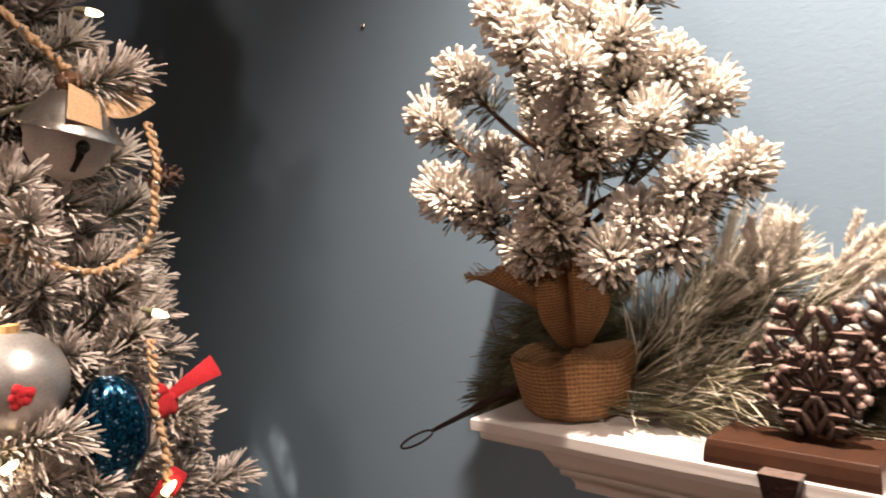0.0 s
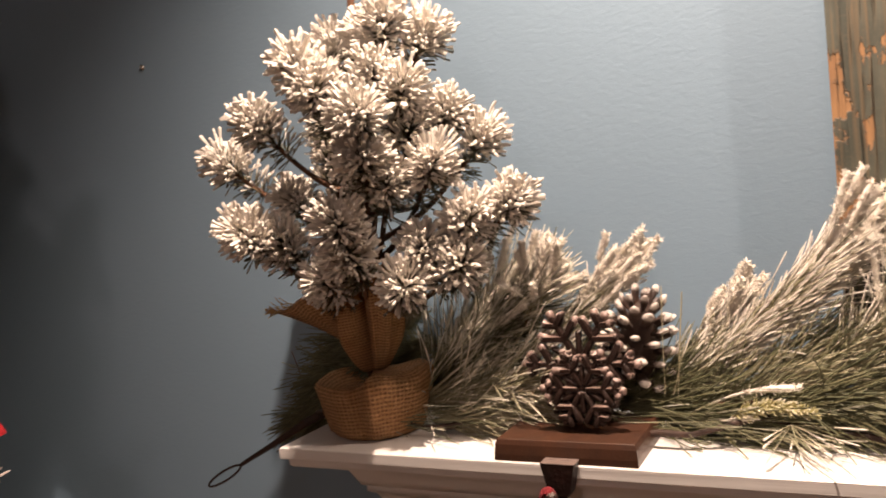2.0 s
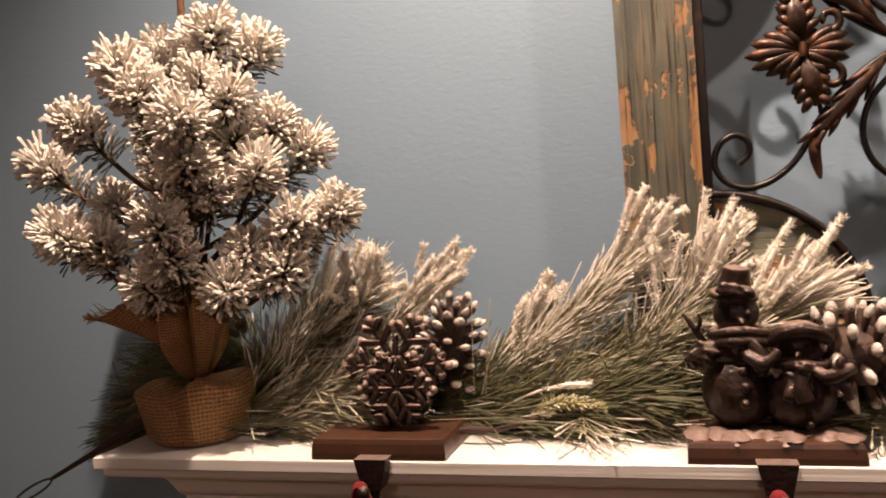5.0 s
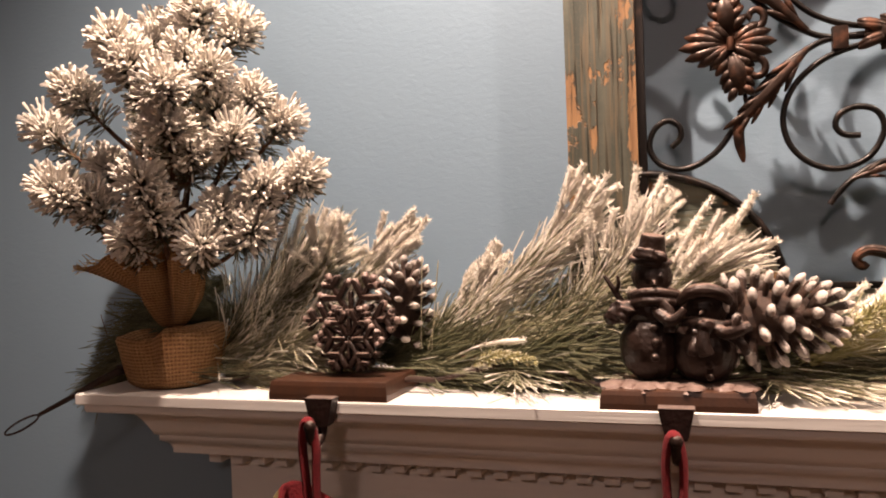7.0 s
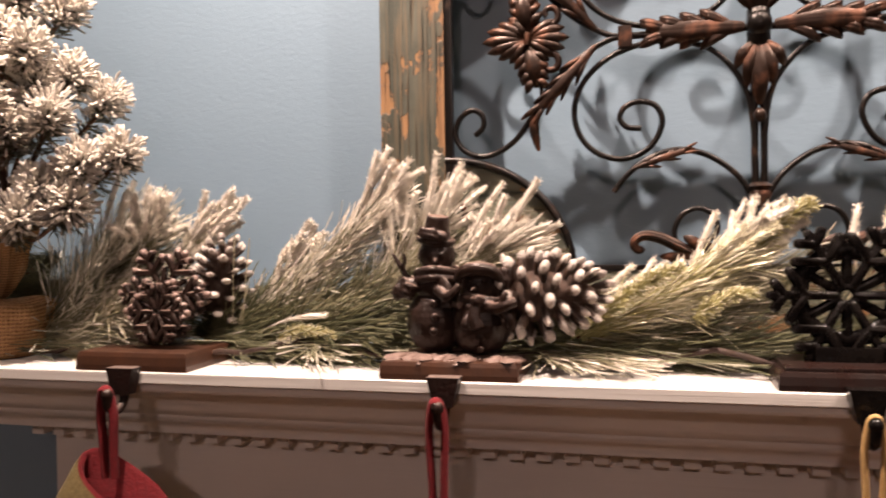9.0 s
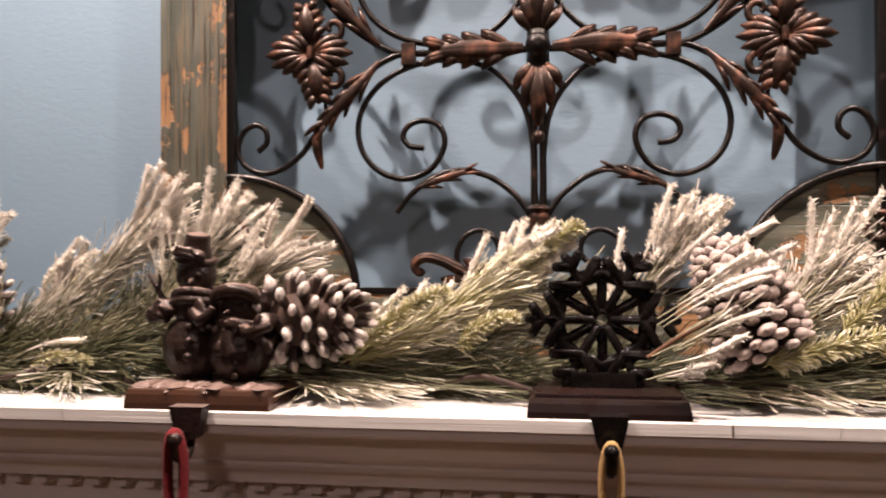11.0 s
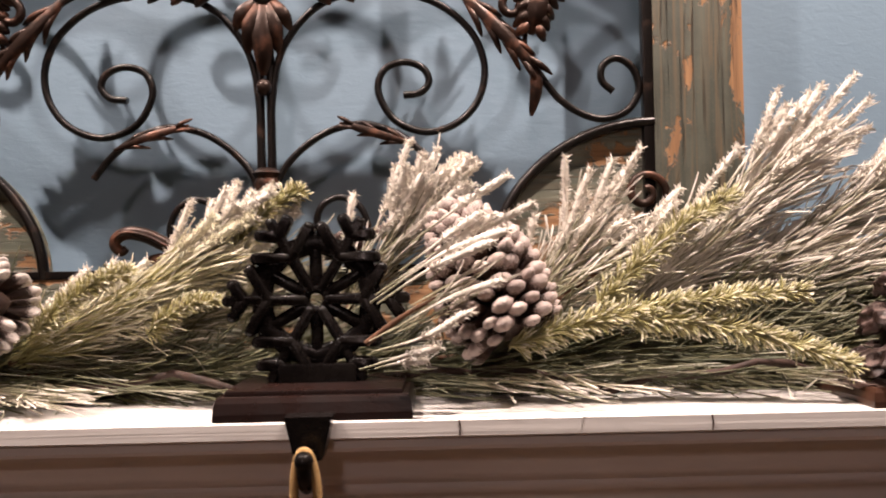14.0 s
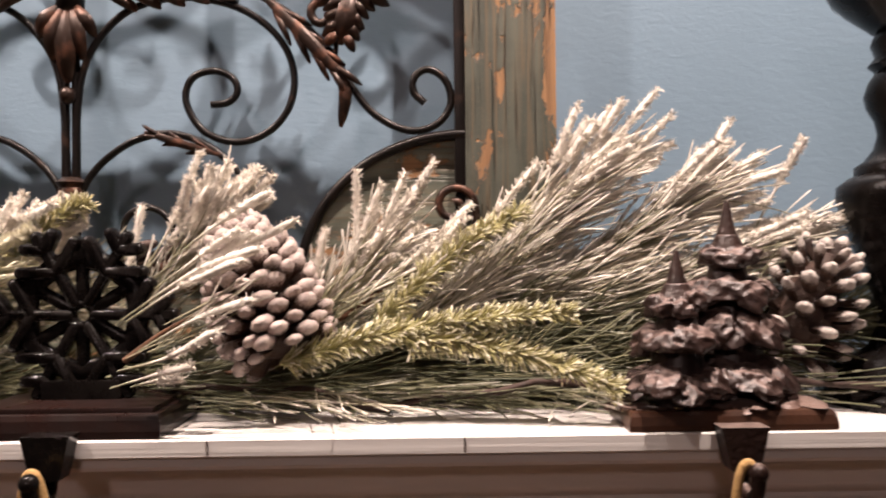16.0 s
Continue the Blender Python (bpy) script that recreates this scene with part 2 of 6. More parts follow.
BRONZE = cast("bronze_brown_casting", (0.013, 0.007, 0.006), (0.026, 0.013, 0.010), (0.30, 0.22, 0.19), 0.40, 0.6)
BRONZE.node_tree.nodes["Principled BSDF"].inputs["Specular IOR Level"].default_value = 0.28
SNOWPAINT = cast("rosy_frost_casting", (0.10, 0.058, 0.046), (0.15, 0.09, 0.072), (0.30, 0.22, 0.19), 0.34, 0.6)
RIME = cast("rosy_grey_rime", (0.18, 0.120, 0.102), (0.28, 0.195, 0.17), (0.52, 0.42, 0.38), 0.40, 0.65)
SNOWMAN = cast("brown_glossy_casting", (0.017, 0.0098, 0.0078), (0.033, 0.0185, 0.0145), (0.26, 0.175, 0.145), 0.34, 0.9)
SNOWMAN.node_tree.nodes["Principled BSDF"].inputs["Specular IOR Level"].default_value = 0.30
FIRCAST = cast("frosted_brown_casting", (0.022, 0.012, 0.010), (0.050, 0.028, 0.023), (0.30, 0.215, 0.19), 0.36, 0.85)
WALNUT = simple("walnut_brown_base", (0.080, 0.034, 0.019), (0.050, 0.022, 0.013), 45, 0.36, relief=0.2)
EBONY = simple("dark_brown_base", (0.022, 0.010, 0.008), (0.013, 0.007, 0.006), 45, 0.30, relief=0.15)
BLACK = simple("black_cast_iron", (0.005, 0.004, 0.004), (0.009, 0.007, 0.006), 60, 0.24, 0.0, relief=0.08)
BLACK.node_tree.nodes["Principled BSDF"].inputs["Specular IOR Level"].default_value = 0.18
RED = cloth("red_felt", (0.17, 0.004, 0.008), (0.11, 0.003, 0.006))
GOLD = cloth("gold_green_velvet", (0.21, 0.150, 0.055), (0.13, 0.095, 0.035))
TWINE = cloth("golden_jute_cord", (0.48, 0.30, 0.12), (0.36, 0.21, 0.075), 500)
TAN = cloth("tan_jute_cloth", (0.55, 0.37, 0.22), (0.42, 0.265, 0.15), 420)
SILVER = simple("brushed_silver", (0.62, 0.59, 0.55), (0.52, 0.49, 0.46), 25, 0.28, 0.95, relief=0.15)
PEARL = simple("pale_frosted_silver", (0.56, 0.51, 0.47), (0.47, 0.43, 0.40), 30, 0.45, 0.3, relief=0.2)
MATTE = simple("satin_silver_ball", (0.50, 0.48, 0.46), (0.42, 0.40, 0.39), 14, 0.36, 0.7, relief=0.05)
BLUE = glitter("blue_glitter_glass", (0.001, 0.010, 0.026), (0.006, 0.085, 0.17))
REDGLIT = cloth("red_gauze_ribbon", (0.50, 0.016, 0.024), (0.33, 0.008, 0.014), 600)
BULB = glow("warm_fairy_light", (1.0, 0.72, 0.38), 9.0)


# ---- mesh helpers ----
class Shape:
    """Gathers points and faces of one mesh, with a snow value for each point."""

    def __init__(self):
        self.v, self.f, self.s, self.uv, self.n = [], [], [], [], 0

    def add(self, verts, faces, snow=None, uv=None):
        verts = np.asarray(verts, float).reshape(-1, 3)
        self.v.append(verts)
        self.f += [tuple(int(i) + self.n for i in f) for f in faces]
        self.s.append(np.zeros(len(verts)) if snow is None else np.broadcast_to(np.asarray(snow, float), (len(verts),)))
        self.uv.append(np.zeros((len(verts), 2)) if uv is None else np.asarray(uv, float).reshape(-1, 2))
        self.n += len(verts)

    def box(self, x0, x1, y0, y1, z0, z1, cut=0.0):
        """A block; cut: the width of its bevel."""
        bm = bmesh.new()
        bmesh.ops.create_cube(bm, size=1)
        for v in bm.verts:
            v.co = Vector(((x0 + x1) / 2 + v.co.x * (x1 - x0), (y0 + y1) / 2 + v.co.y * (y1 - y0), (z0 + z1) / 2 + v.co.z * (z1 - z0)))
        if cut:
            bmesh.ops.bevel(bm, geom=bm.edges[:], offset=cut, segments=2, affect="EDGES", profile=0.7)
        self.take(bm)

    def take(self, bm, m=None):
        bm.verts.ensure_lookup_table()
        bm.verts.index_update()
        self.add([(m @ v.co) if m else v.co for v in bm.verts], [[v.index for v in f.verts] for f in bm.faces])
        bm.free()

    def ball(self, c, r, seg=16, snow=0.0, lump=0.0, seed=0):
        """A ball or, with three radii, an egg; lump: how uneven it is."""
        r = np.broadcast_to(np.asarray(r, float), (3,))
        bm = bmesh.new()
        bmesh.ops.create_uvsphere(bm, u_segments=seg, v_segments=max(6, seg * 2 // 3), radius=1)
        for v in bm.verts:
            k = 1 + lump * noise.noise(v.co * 1.7 + Vector((seed * 3.1, seed * 1.7, 0)))
            v.co = Vector([c[i] + v.co[i] * r[i] * k for i in range(3)])
        self.take(bm)

    def lathe(self, c, profile, seg=32):
        """Turned about the upright line through c; profile: radius, height."""
        a = np.linspace(0, 2 * np.pi, seg, endpoint=False)
        rings = [np.c_[c[0] + r * np.cos(a), c[1] + r * np.sin(a), np.full(seg, c[2] + z)] for r, z in profile]
        k = len(rings)
        faces = [(i * seg + j, i * seg + (j + 1) % seg, (i + 1) * seg + (j + 1) % seg, (i + 1) * seg + j) for i in range(k - 1) for j in range(seg)]
        faces += [tuple(range(seg))[::-1], tuple(range((k - 1) * seg, k * seg))]
        uv = np.concatenate([np.c_[a * 50, np.full(seg, z * 1000)] for r, z in profile])
        self.add(np.concatenate(rings), faces, uv=uv)

    def sweep(self, pts, rad, sides=8, flat=1.0, up=(0, 1, 0), snow=0.0):
        """A rod or blade along a line of points; flat: its thickness along up, as a share of its width."""
        pts = np.asarray(pts, float)
        rad = np.broadcast_to(np.asarray(rad, float), (len(pts),))
        d = np.gradient(pts, axis=0)
        d /= np.linalg.norm(d, axis=1)[:, None] + 1e-12
        d[np.linalg.norm(d, axis=1) < 0.5] = (0.0, 0.6, 0.8)
        a = np.cross(d, np.asarray(up, float))
        bad = np.linalg.norm(a, axis=1) < 0.05
        a[bad] = np.cross(d[bad], (1.0, 0.2, 0.1))
        a /= np.linalg.norm(a, axis=1)[:, None]
        b = np.cross(a, d)
        w = np.linspace(0, 2 * np.pi, sides, endpoint=False)
        ring = pts[:, None] + rad[:, None, None] * (np.cos(w)[None, :, None] * a[:, None] + flat * np.sin(w)[None, :, None] * b[:, None])
        k = len(pts)
        faces = [(i * sides + j, i * sides + (j + 1) % sides, (i + 1) * sides + (j + 1) % sides, (i + 1) * sides + j) for i in range(k - 1) for j in range(sides)]
        faces += [tuple(range(sides))[::-1], tuple(range((k - 1) * sides, k * sides))]
        self.add(ring.reshape(-1, 3), faces, np.repeat(np.broadcast_to(np.asarray(snow, float), (k,)), sides))

    def needles(self, p, d, length, prof, bend, rng, snow=1.0, sides=4, curly=0.17, rest=None):
        """Many needles at once; prof: rows of share of the length, radius, snow; bend: how far gravity pulls the end, as a share of the length."""
        p, d = np.asarray(p, float), np.asarray(d, float)
        d = d / np.linalg.norm(d, axis=1)[:, None]
        count = len(p)
        length = np.broadcast_to(np.asarray(length, float), (count,))
        snow = np.broadcast_to(np.asarray(snow, float), (count,))
        side = np.cross(d, rng.normal(size=(count, 3)))
        side /= np.linalg.norm(side, axis=1)[:, None]
        other = np.cross(d, side)
        k = len(prof)
        w = np.linspace(0, 2 * np.pi, sides, endpoint=False)
        curl = rng.normal(0, curly, (count, 1)) * side
        verts, values = np.zeros((count, k, sides, 3)), np.zeros((count, k, sides))
        for i, (u, r, s) in enumerate(prof):
            c = p + d * (length * u)[:, None] + (np.array((0, 0, -1.0)) * bend + curl) * (length * u * u)[:, None]
            if rest is not None:
                c[:, 2] = np.where((c[:, 0] > -0.412) & (c[:, 1] > 0.585), np.maximum(c[:, 2], rest), c[:, 2])
            thick = 0.00055 + (r - 0.00055) * np.clip(snow * s, 0, 1) if r > 0.0006 else np.full(count, r)
            thick = thick * rng.uniform(0.75, 1.25, count)
            verts[:, i] = c[:, None] + thick[:, None, None] * (np.cos(w)[None, :, None] * side[:, None] + np.sin(w)[None, :, None] * other[:, None])
            values[:, i] = (s * snow)[:, None]
        base = np.arange(count)[:, None] * (k * sides)
        quad = np.array([(i * sides + j, i * sides + (j + 1) % sides, (i + 1) * sides + (j + 1) % sides, (i + 1) * sides + j) for i in range(k - 1) for j in range(sides)])
        cap = np.array([tuple(range((k - 1) * sides, k * sides))])
        faces = [tuple(f) for f in (base[:, :, None] + quad[None]).reshape(-1, 4)]
        faces += [tuple(f) for f in (base[:, :, None] + cap[None]).reshape(-1, sides)]
        self.add(verts.reshape(-1, 3), faces, values.reshape(-1))

    def mesh(self, name, material, smooth=True, at=None):
        v = np.concatenate(self.v)
        c = (v.min(0) + v.max(0)) / 2 if at is None else np.asarray(at, float)
        me = bpy.data.meshes.new(name)
        me.from_pydata([tuple(p) for p in (v - c)], [], self.f)
        s = me.attributes.new("snow", "FLOAT", "POINT")
        s.data.foreach_set("value", np.concatenate(self.s).astype(np.float32))
        uv = np.concatenate(self.uv)
        if np.abs(uv).max() > 0:
            layer = me.uv_layers.new(name="weave")
            loops = np.zeros(len(me.loops), np.int32)
            me.loops.foreach_get("vertex_index", loops)
            layer.data.foreach_set("uv", uv[loops].astype(np.float32).reshape(-1))
        me.materials.append(material)
        if smooth:
            me.shade_smooth()
            me.set_sharp_from_angle(angle=radians(62))
        me.update()
        return me, Vector(c)


def thing(name, at, label, category, group="", kind=""):
    ob = new(name)
    ob.location = at
    ob.empty_display_size = 0.02
    return tagged(ob, label, category, group, kind)


def origin(ob):
    """Where a thing or part stands in the world."""
    p = Vector(ob.location)
    while ob.parent:
        ob = ob.parent
        p += Vector(ob.location)
    return p


def part(name, shape, material, parent, label="", smooth=True):
    """One mesh under a thing or a part."""
    me, c = shape.mesh(name, material, smooth)
    ob = new(name, me)
    ob.parent = parent
    ob.location = c - origin(parent)
    return tagged(ob, label)


def solid(name, shape, material, label, category, kind="", group="", smooth=True):
    """One mesh that is a thing of its own."""
    me, c = shape.mesh(name, material, smooth)
    ob = new(name, me)
    ob.location = c
    return tagged(ob, label, category, group, kind)


def curve(points, steps=8):
    """A smooth line through a few points (Catmull-Rom)."""
    p = np.asarray(points, float)
    p = np.vstack([2 * p[0] - p[1], p, 2 * p[-1] - p[-2]])
    u = np.linspace(0, 1, steps, endpoint=False)[:, None]
    out = [0.5 * (2 * p[i] + (p[i + 1] - p[i - 1]) * u + (2 * p[i - 1] - 5 * p[i] + 4 * p[i + 1] - p[i + 2]) * u ** 2
                  + (3 * p[i] - p[i - 1] - 3 * p[i + 1] + p[i + 2]) * u ** 3) for i in range(1, len(p) - 2)]
    return np.vstack(out + [p[-2:-1]])


# ---- room ----
X0, X1, Y0, Y1, TOP = -2.3, 3.0, -3.2, 0.81, 2.44
for name, b, m, label in (
        ("wall_north", (X0, X1, Y1, Y1 + 0.12, 0, TOP), WALL, "blue-grey painted wall with light orange-peel texture"),
        ("wall_south", (X0, X1, Y0 - 0.12, Y0, 0, TOP), WALL, "plain blue-grey painted wall closing the room"),
        ("wall_west", (X0 - 0.12, X0, Y0 - 0.12, Y1 + 0.12, 0, TOP), WALL, "plain blue-grey painted side wall of the room"),
        ("wall_east", (X1, X1 + 0.12, Y0 - 0.12, Y1 + 0.12, 0, TOP), WALL, "plain blue-grey painted side wall of the room"),
        ("floor", (X0 - 0.12, X1 + 0.12, Y0 - 0.12, Y1 + 0.12, -0.1, 0), FLOOR, "brown oak floor of the room"),
        ("ceiling", (X0 - 0.12, X1 + 0.12, Y0 - 0.12, Y1 + 0.12, TOP, TOP + 0.1), CEIL, "flat white painted ceiling")):
    s = Shape()
    s.box(*b)
    solid(name, s, m, label, name.split("_")[0], "structure", smooth=False)

# ---- mantel ----
FX0, FX1, FY, SHELF = -0.305, 1.249, 0.705, 1.321
mantel = thing("mantel", (0.472, Y1, 0), "white painted wooden fireplace mantel with dentil moulding", "mantel")
PROFILE = [(0.026, 1.2445), (0.044, 1.2445), (0.044, 1.250), (0.047, 1.256), (0.054, 1.260), (0.054, 1.266), (0.058, 1.268), (0.061, 1.275), (0.066, 1.285), (0.073, 1.294),
           (0.080, 1.298), (0.080, 1.2995), (0.100, 1.2995), (0.1050, 1.3005), (0.1064, 1.3030), (0.1066, 1.3085), (0.1115, 1.3095), (0.1125, 1.3105), (0.1125, 1.3200), (0.1115, 1.3210)]


def moulding(rows):
    """The profile's rows run along the left return, the front and the right return, with mitred corners, up to the wall."""
    s = Shape()
    pts = []
    for o, z in rows:
        pts += [(FX0 - o, Y1 - 0.0005, z), (FX0 - o, FY - o, z), (FX1 + o, FY - o, z), (FX1 + o, Y1 - 0.0005, z)]
    faces = [(4 * i + j, 4 * i + j + 1, 4 * i + j + 5, 4 * i + j + 4) for i in range(len(rows) - 1) for j in range(3)]
    faces += [(0, 3, 2, 1), tuple(4 * (len(rows) - 1) + j for j in range(4))]
    ends = [4 * i for i in range(len(rows))]
    faces += [tuple(ends), tuple(4 * i + 3 for i in range(len(rows)))[::-1]]
    s.add(pts, faces)
    return s


part("moulding", moulding(PROFILE[:12]), PAINT, mantel)
part("shelf", moulding(PROFILE[11:]), PAINT, mantel, "white shelf board with eased edge", smooth=False)
s = Shape()
s.box(FX0, FX1, FY, Y1 - 0.001, 0.0, 1.2450, 0.001)
part("frieze", s, PAINT, mantel)
for x in (0.619, 0.776):
    s = Shape()
    s.sweep([(x, FY - 0.1124, 1.3105), (x + 0.0003, FY - 0.1126, 1.315), (x - 0.0002, FY - 0.1125, 1.3200)], 0.0005, 4)
    part("crack", s, DARKBARK, mantel, "hairline crack in the white paint")
s = Shape()
s.box(-0.0076, 0.0076, -0.021, 0.0, -0.0075, 0.0075, 0.0008)
tooth, _ = s.mesh("dentil", PAINT, at=(0, 0, 0))
for i in range(58):
    ob = new("dentil", tooth)
    ob.parent = mantel
    ob.location = Vector((FX0 - 0.006 + 0.0275 * i, FY - 0.0005, 1.2368)) - mantel.location
s = Shape()
for i in range(57):
    s.box(FX0 - 0.006 + 0.0275 * i + 0.0078, FX0 - 0.006 + 0.0275 * (i + 1) - 0.0078, FY - 0.007, FY - 0.0005, 1.2405, 1.2443)
part("dentil_band", s, PAINT, mantel)

# ---- wall panel: chipped wooden frame round wrought-iron scrolls ----
CX, CZ, GY = 0.472, 1.646, 0.744
panel = thing("wall_panel", (CX, 0.76, SHELF), "chipped grey-green wooden frame with wrought-iron scrolls, standing on the mantel", "wall decor")
LX, RX, BZ, TZ = 0.159, 0.785, 1.410, 1.882
for name, b, m in (("stile", (0.088, LX, 0.740, 0.764, SHELF, 1.968), STILE), ("stile", (RX, 0.858, 0.740, 0.764, SHELF, 1.968), STILE_EAST),
                   ("rail", (LX, RX, 0.741, 0.764, SHELF, BZ), RAIL), ("rail", (LX, RX, 0.741, 0.764, TZ, 1.968), RAIL)):
    s = Shape()
    s.box(*b, 0.0015)
    part(name, s, m, panel)


def corner_board(sx, sz):
    """A quarter-round board in a corner of the opening."""
    x0, z0 = (LX, RX)[sx > 0], (TZ, BZ)[sz < 0]
    a = np.linspace(0, np.pi / 2, 20)
    edge = np.c_[x0 - sx * 0.133 * np.cos(a), np.zeros(20), z0 - sz * 0.118 * np.sin(a)]
    rim = np.vstack([edge, [(x0, 0, z0)]])
    s = Shape()
    n = len(rim)
    s.add(np.vstack([rim + (0, 0.748, 0), rim + (0, 0.760, 0)]), [tuple(range(n)), tuple(range(n, 2 * n))[::-1]] + [(i, i + n, (i + 1) % n + n, (i + 1) % n) for i in range(n)])
    part("corner_board", s, RAIL, panel, smooth=False)
    s = Shape()
    s.sweep(edge + (0, GY, 0), 0.0042, 8, 1.3)
    part("corner_arc", s, IRON, panel)


for sx in (-1, 1):
    for sz in (-1, 1):
        corner_board(sx, sz)

s = Shape()
s.box(LX, LX + 0.0085, GY - 0.004, GY + 0.005, BZ, TZ, 0.0012)
s.box(RX - 0.0085, RX, GY - 0.004, GY + 0.005, BZ, TZ, 0.0012)
s.box(LX + 0.0085, RX - 0.0085, GY - 0.004, GY + 0.005, BZ, BZ + 0.0065, 0.0012)
s.box(LX + 0.0085, RX - 0.0085, GY - 0.004, GY + 0.005, TZ - 0.0065, TZ, 0.0012)
part("iron_frame", s, IRON, panel, "dark iron inner frame")


def flip(points, sx, sz, y=GY):
    """Points (x, z) of the lower left quarter, laid into any quarter."""
    return np.array([(CX + (x - CX) * (1 if sx < 0 else -1), y, CZ + (z - CZ) * (1 if sz < 0 else -1)) for x, z in points])


BIG = [(0.469, 1.490), (0.467, 1.545), (0.462, 1.580), (0.450, 1.605), (0.428, 1.627), (0.400, 1.637), (0.368, 1.638), (0.332, 1.627), (0.306, 1.605), (0.295, 1.578),
       (0.299, 1.551), (0.316, 1.531), (0.342, 1.523), (0.368, 1.533), (0.381, 1.556), (0.376, 1.574), (0.360, 1.580), (0.345, 1.575), (0.340, 1.564), (0.347, 1.555), (0.361, 1.553)]
VINE = [(0.470, 1.6465), (0.400, 1.6465), (0.346, 1.646), (0.322, 1.640), (0.290, 1.619), (0.265, 1.593), (0.250, 1.568), (0.235, 1.548), (0.216, 1.535), (0.197, 1.531),
        (0.179, 1.538), (0.170, 1.554), (0.175, 1.572), (0.188, 1.580), (0.199, 1.574), (0.200, 1.562), (0.191, 1.553)]
ARCH = [(0.333, 1.490), (0.347, 1.507), (0.365, 1.521), (0.385, 1.529), (0.403, 1.530), (0.426, 1.523), (0.448, 1.507), (0.462, 1.488), (0.469, 1.465)]
CURL = [(0.412, 1.418), (0.398, 1.430), (0.392, 1.448), (0.399, 1.465), (0.414, 1.472), (0.428, 1.466), (0.433, 1.453), (0.428, 1.443), (0.415, 1.438)]
for sx in (-1, 1):
    for sz in (-1, 1):
        for name, line, r in (("scroll", BIG, 0.0030), ("vine", VINE, 0.0031), ("arch", ARCH, 0.0030), ("curl", CURL, 0.0029)):
            s = Shape()
            s.sweep(curve(flip(line, sx, sz, GY + (0.004 if name == "curl" else 0)), 6), r, 8, 1.15)
            part(name, s, IRON, panel)


def lobe(s, points, width, y, lift=0.004, flat=0.55):
    """One rounded lobe of a leaf: thin at its root, full, then pointed."""
    line = curve([(x, y - lift * math.sin(math.pi * i / (len(points) - 1)), z) for i, (x, z) in enumerate(points)], 7)
    u = np.linspace(0, 1, len(line))
    s.sweep(line, width * (0.25 + 0.95 * np.sin(np.pi * np.clip(u * 0.92 + 0.08, 0, 1)) ** 0.8 * (0.55 + 0.45 * u)), 7, flat)


def leaf(s, p, q, width, lobes=4, y=GY - 0.004):
    """An acanthus leaf from p to q: a midrib with lobes that turn outwards on both sides."""
    p, q = np.array(p), np.array(q)
    d = q - p
    n = np.array((-d[1], d[0])) / np.linalg.norm(d)
    lobes = max(3, lobes)
    lobe(s, [tuple(p), tuple((p + q) / 2 + n * width * 0.1), tuple(q)], width * 0.56, y - 0.002)
    for i in range(lobes):
        u = 0.08 + 0.62 * i / max(1, lobes - 1)
        for k in (-1, 1):
            a = p + d * u
            b = a + d * 0.22 + n * k * width * (0.62 - 0.30 * u)
            c = a + d * 0.36 + n * k * width * (1.15 - 0.62 * u)
            lobe(s, [tuple(a), tuple(b), tuple(c)], width * 0.27, y, 0.0050, 0.8)


def spiral(cx, cz, r0, r1, a0, turns, steps=26):
    a = np.linspace(math.radians(a0), math.radians(a0) + turns * 2 * math.pi, steps)
    r = np.linspace(r0, r1, steps)
    return np.c_[cx + r * np.cos(a), cz + r * np.sin(a)]


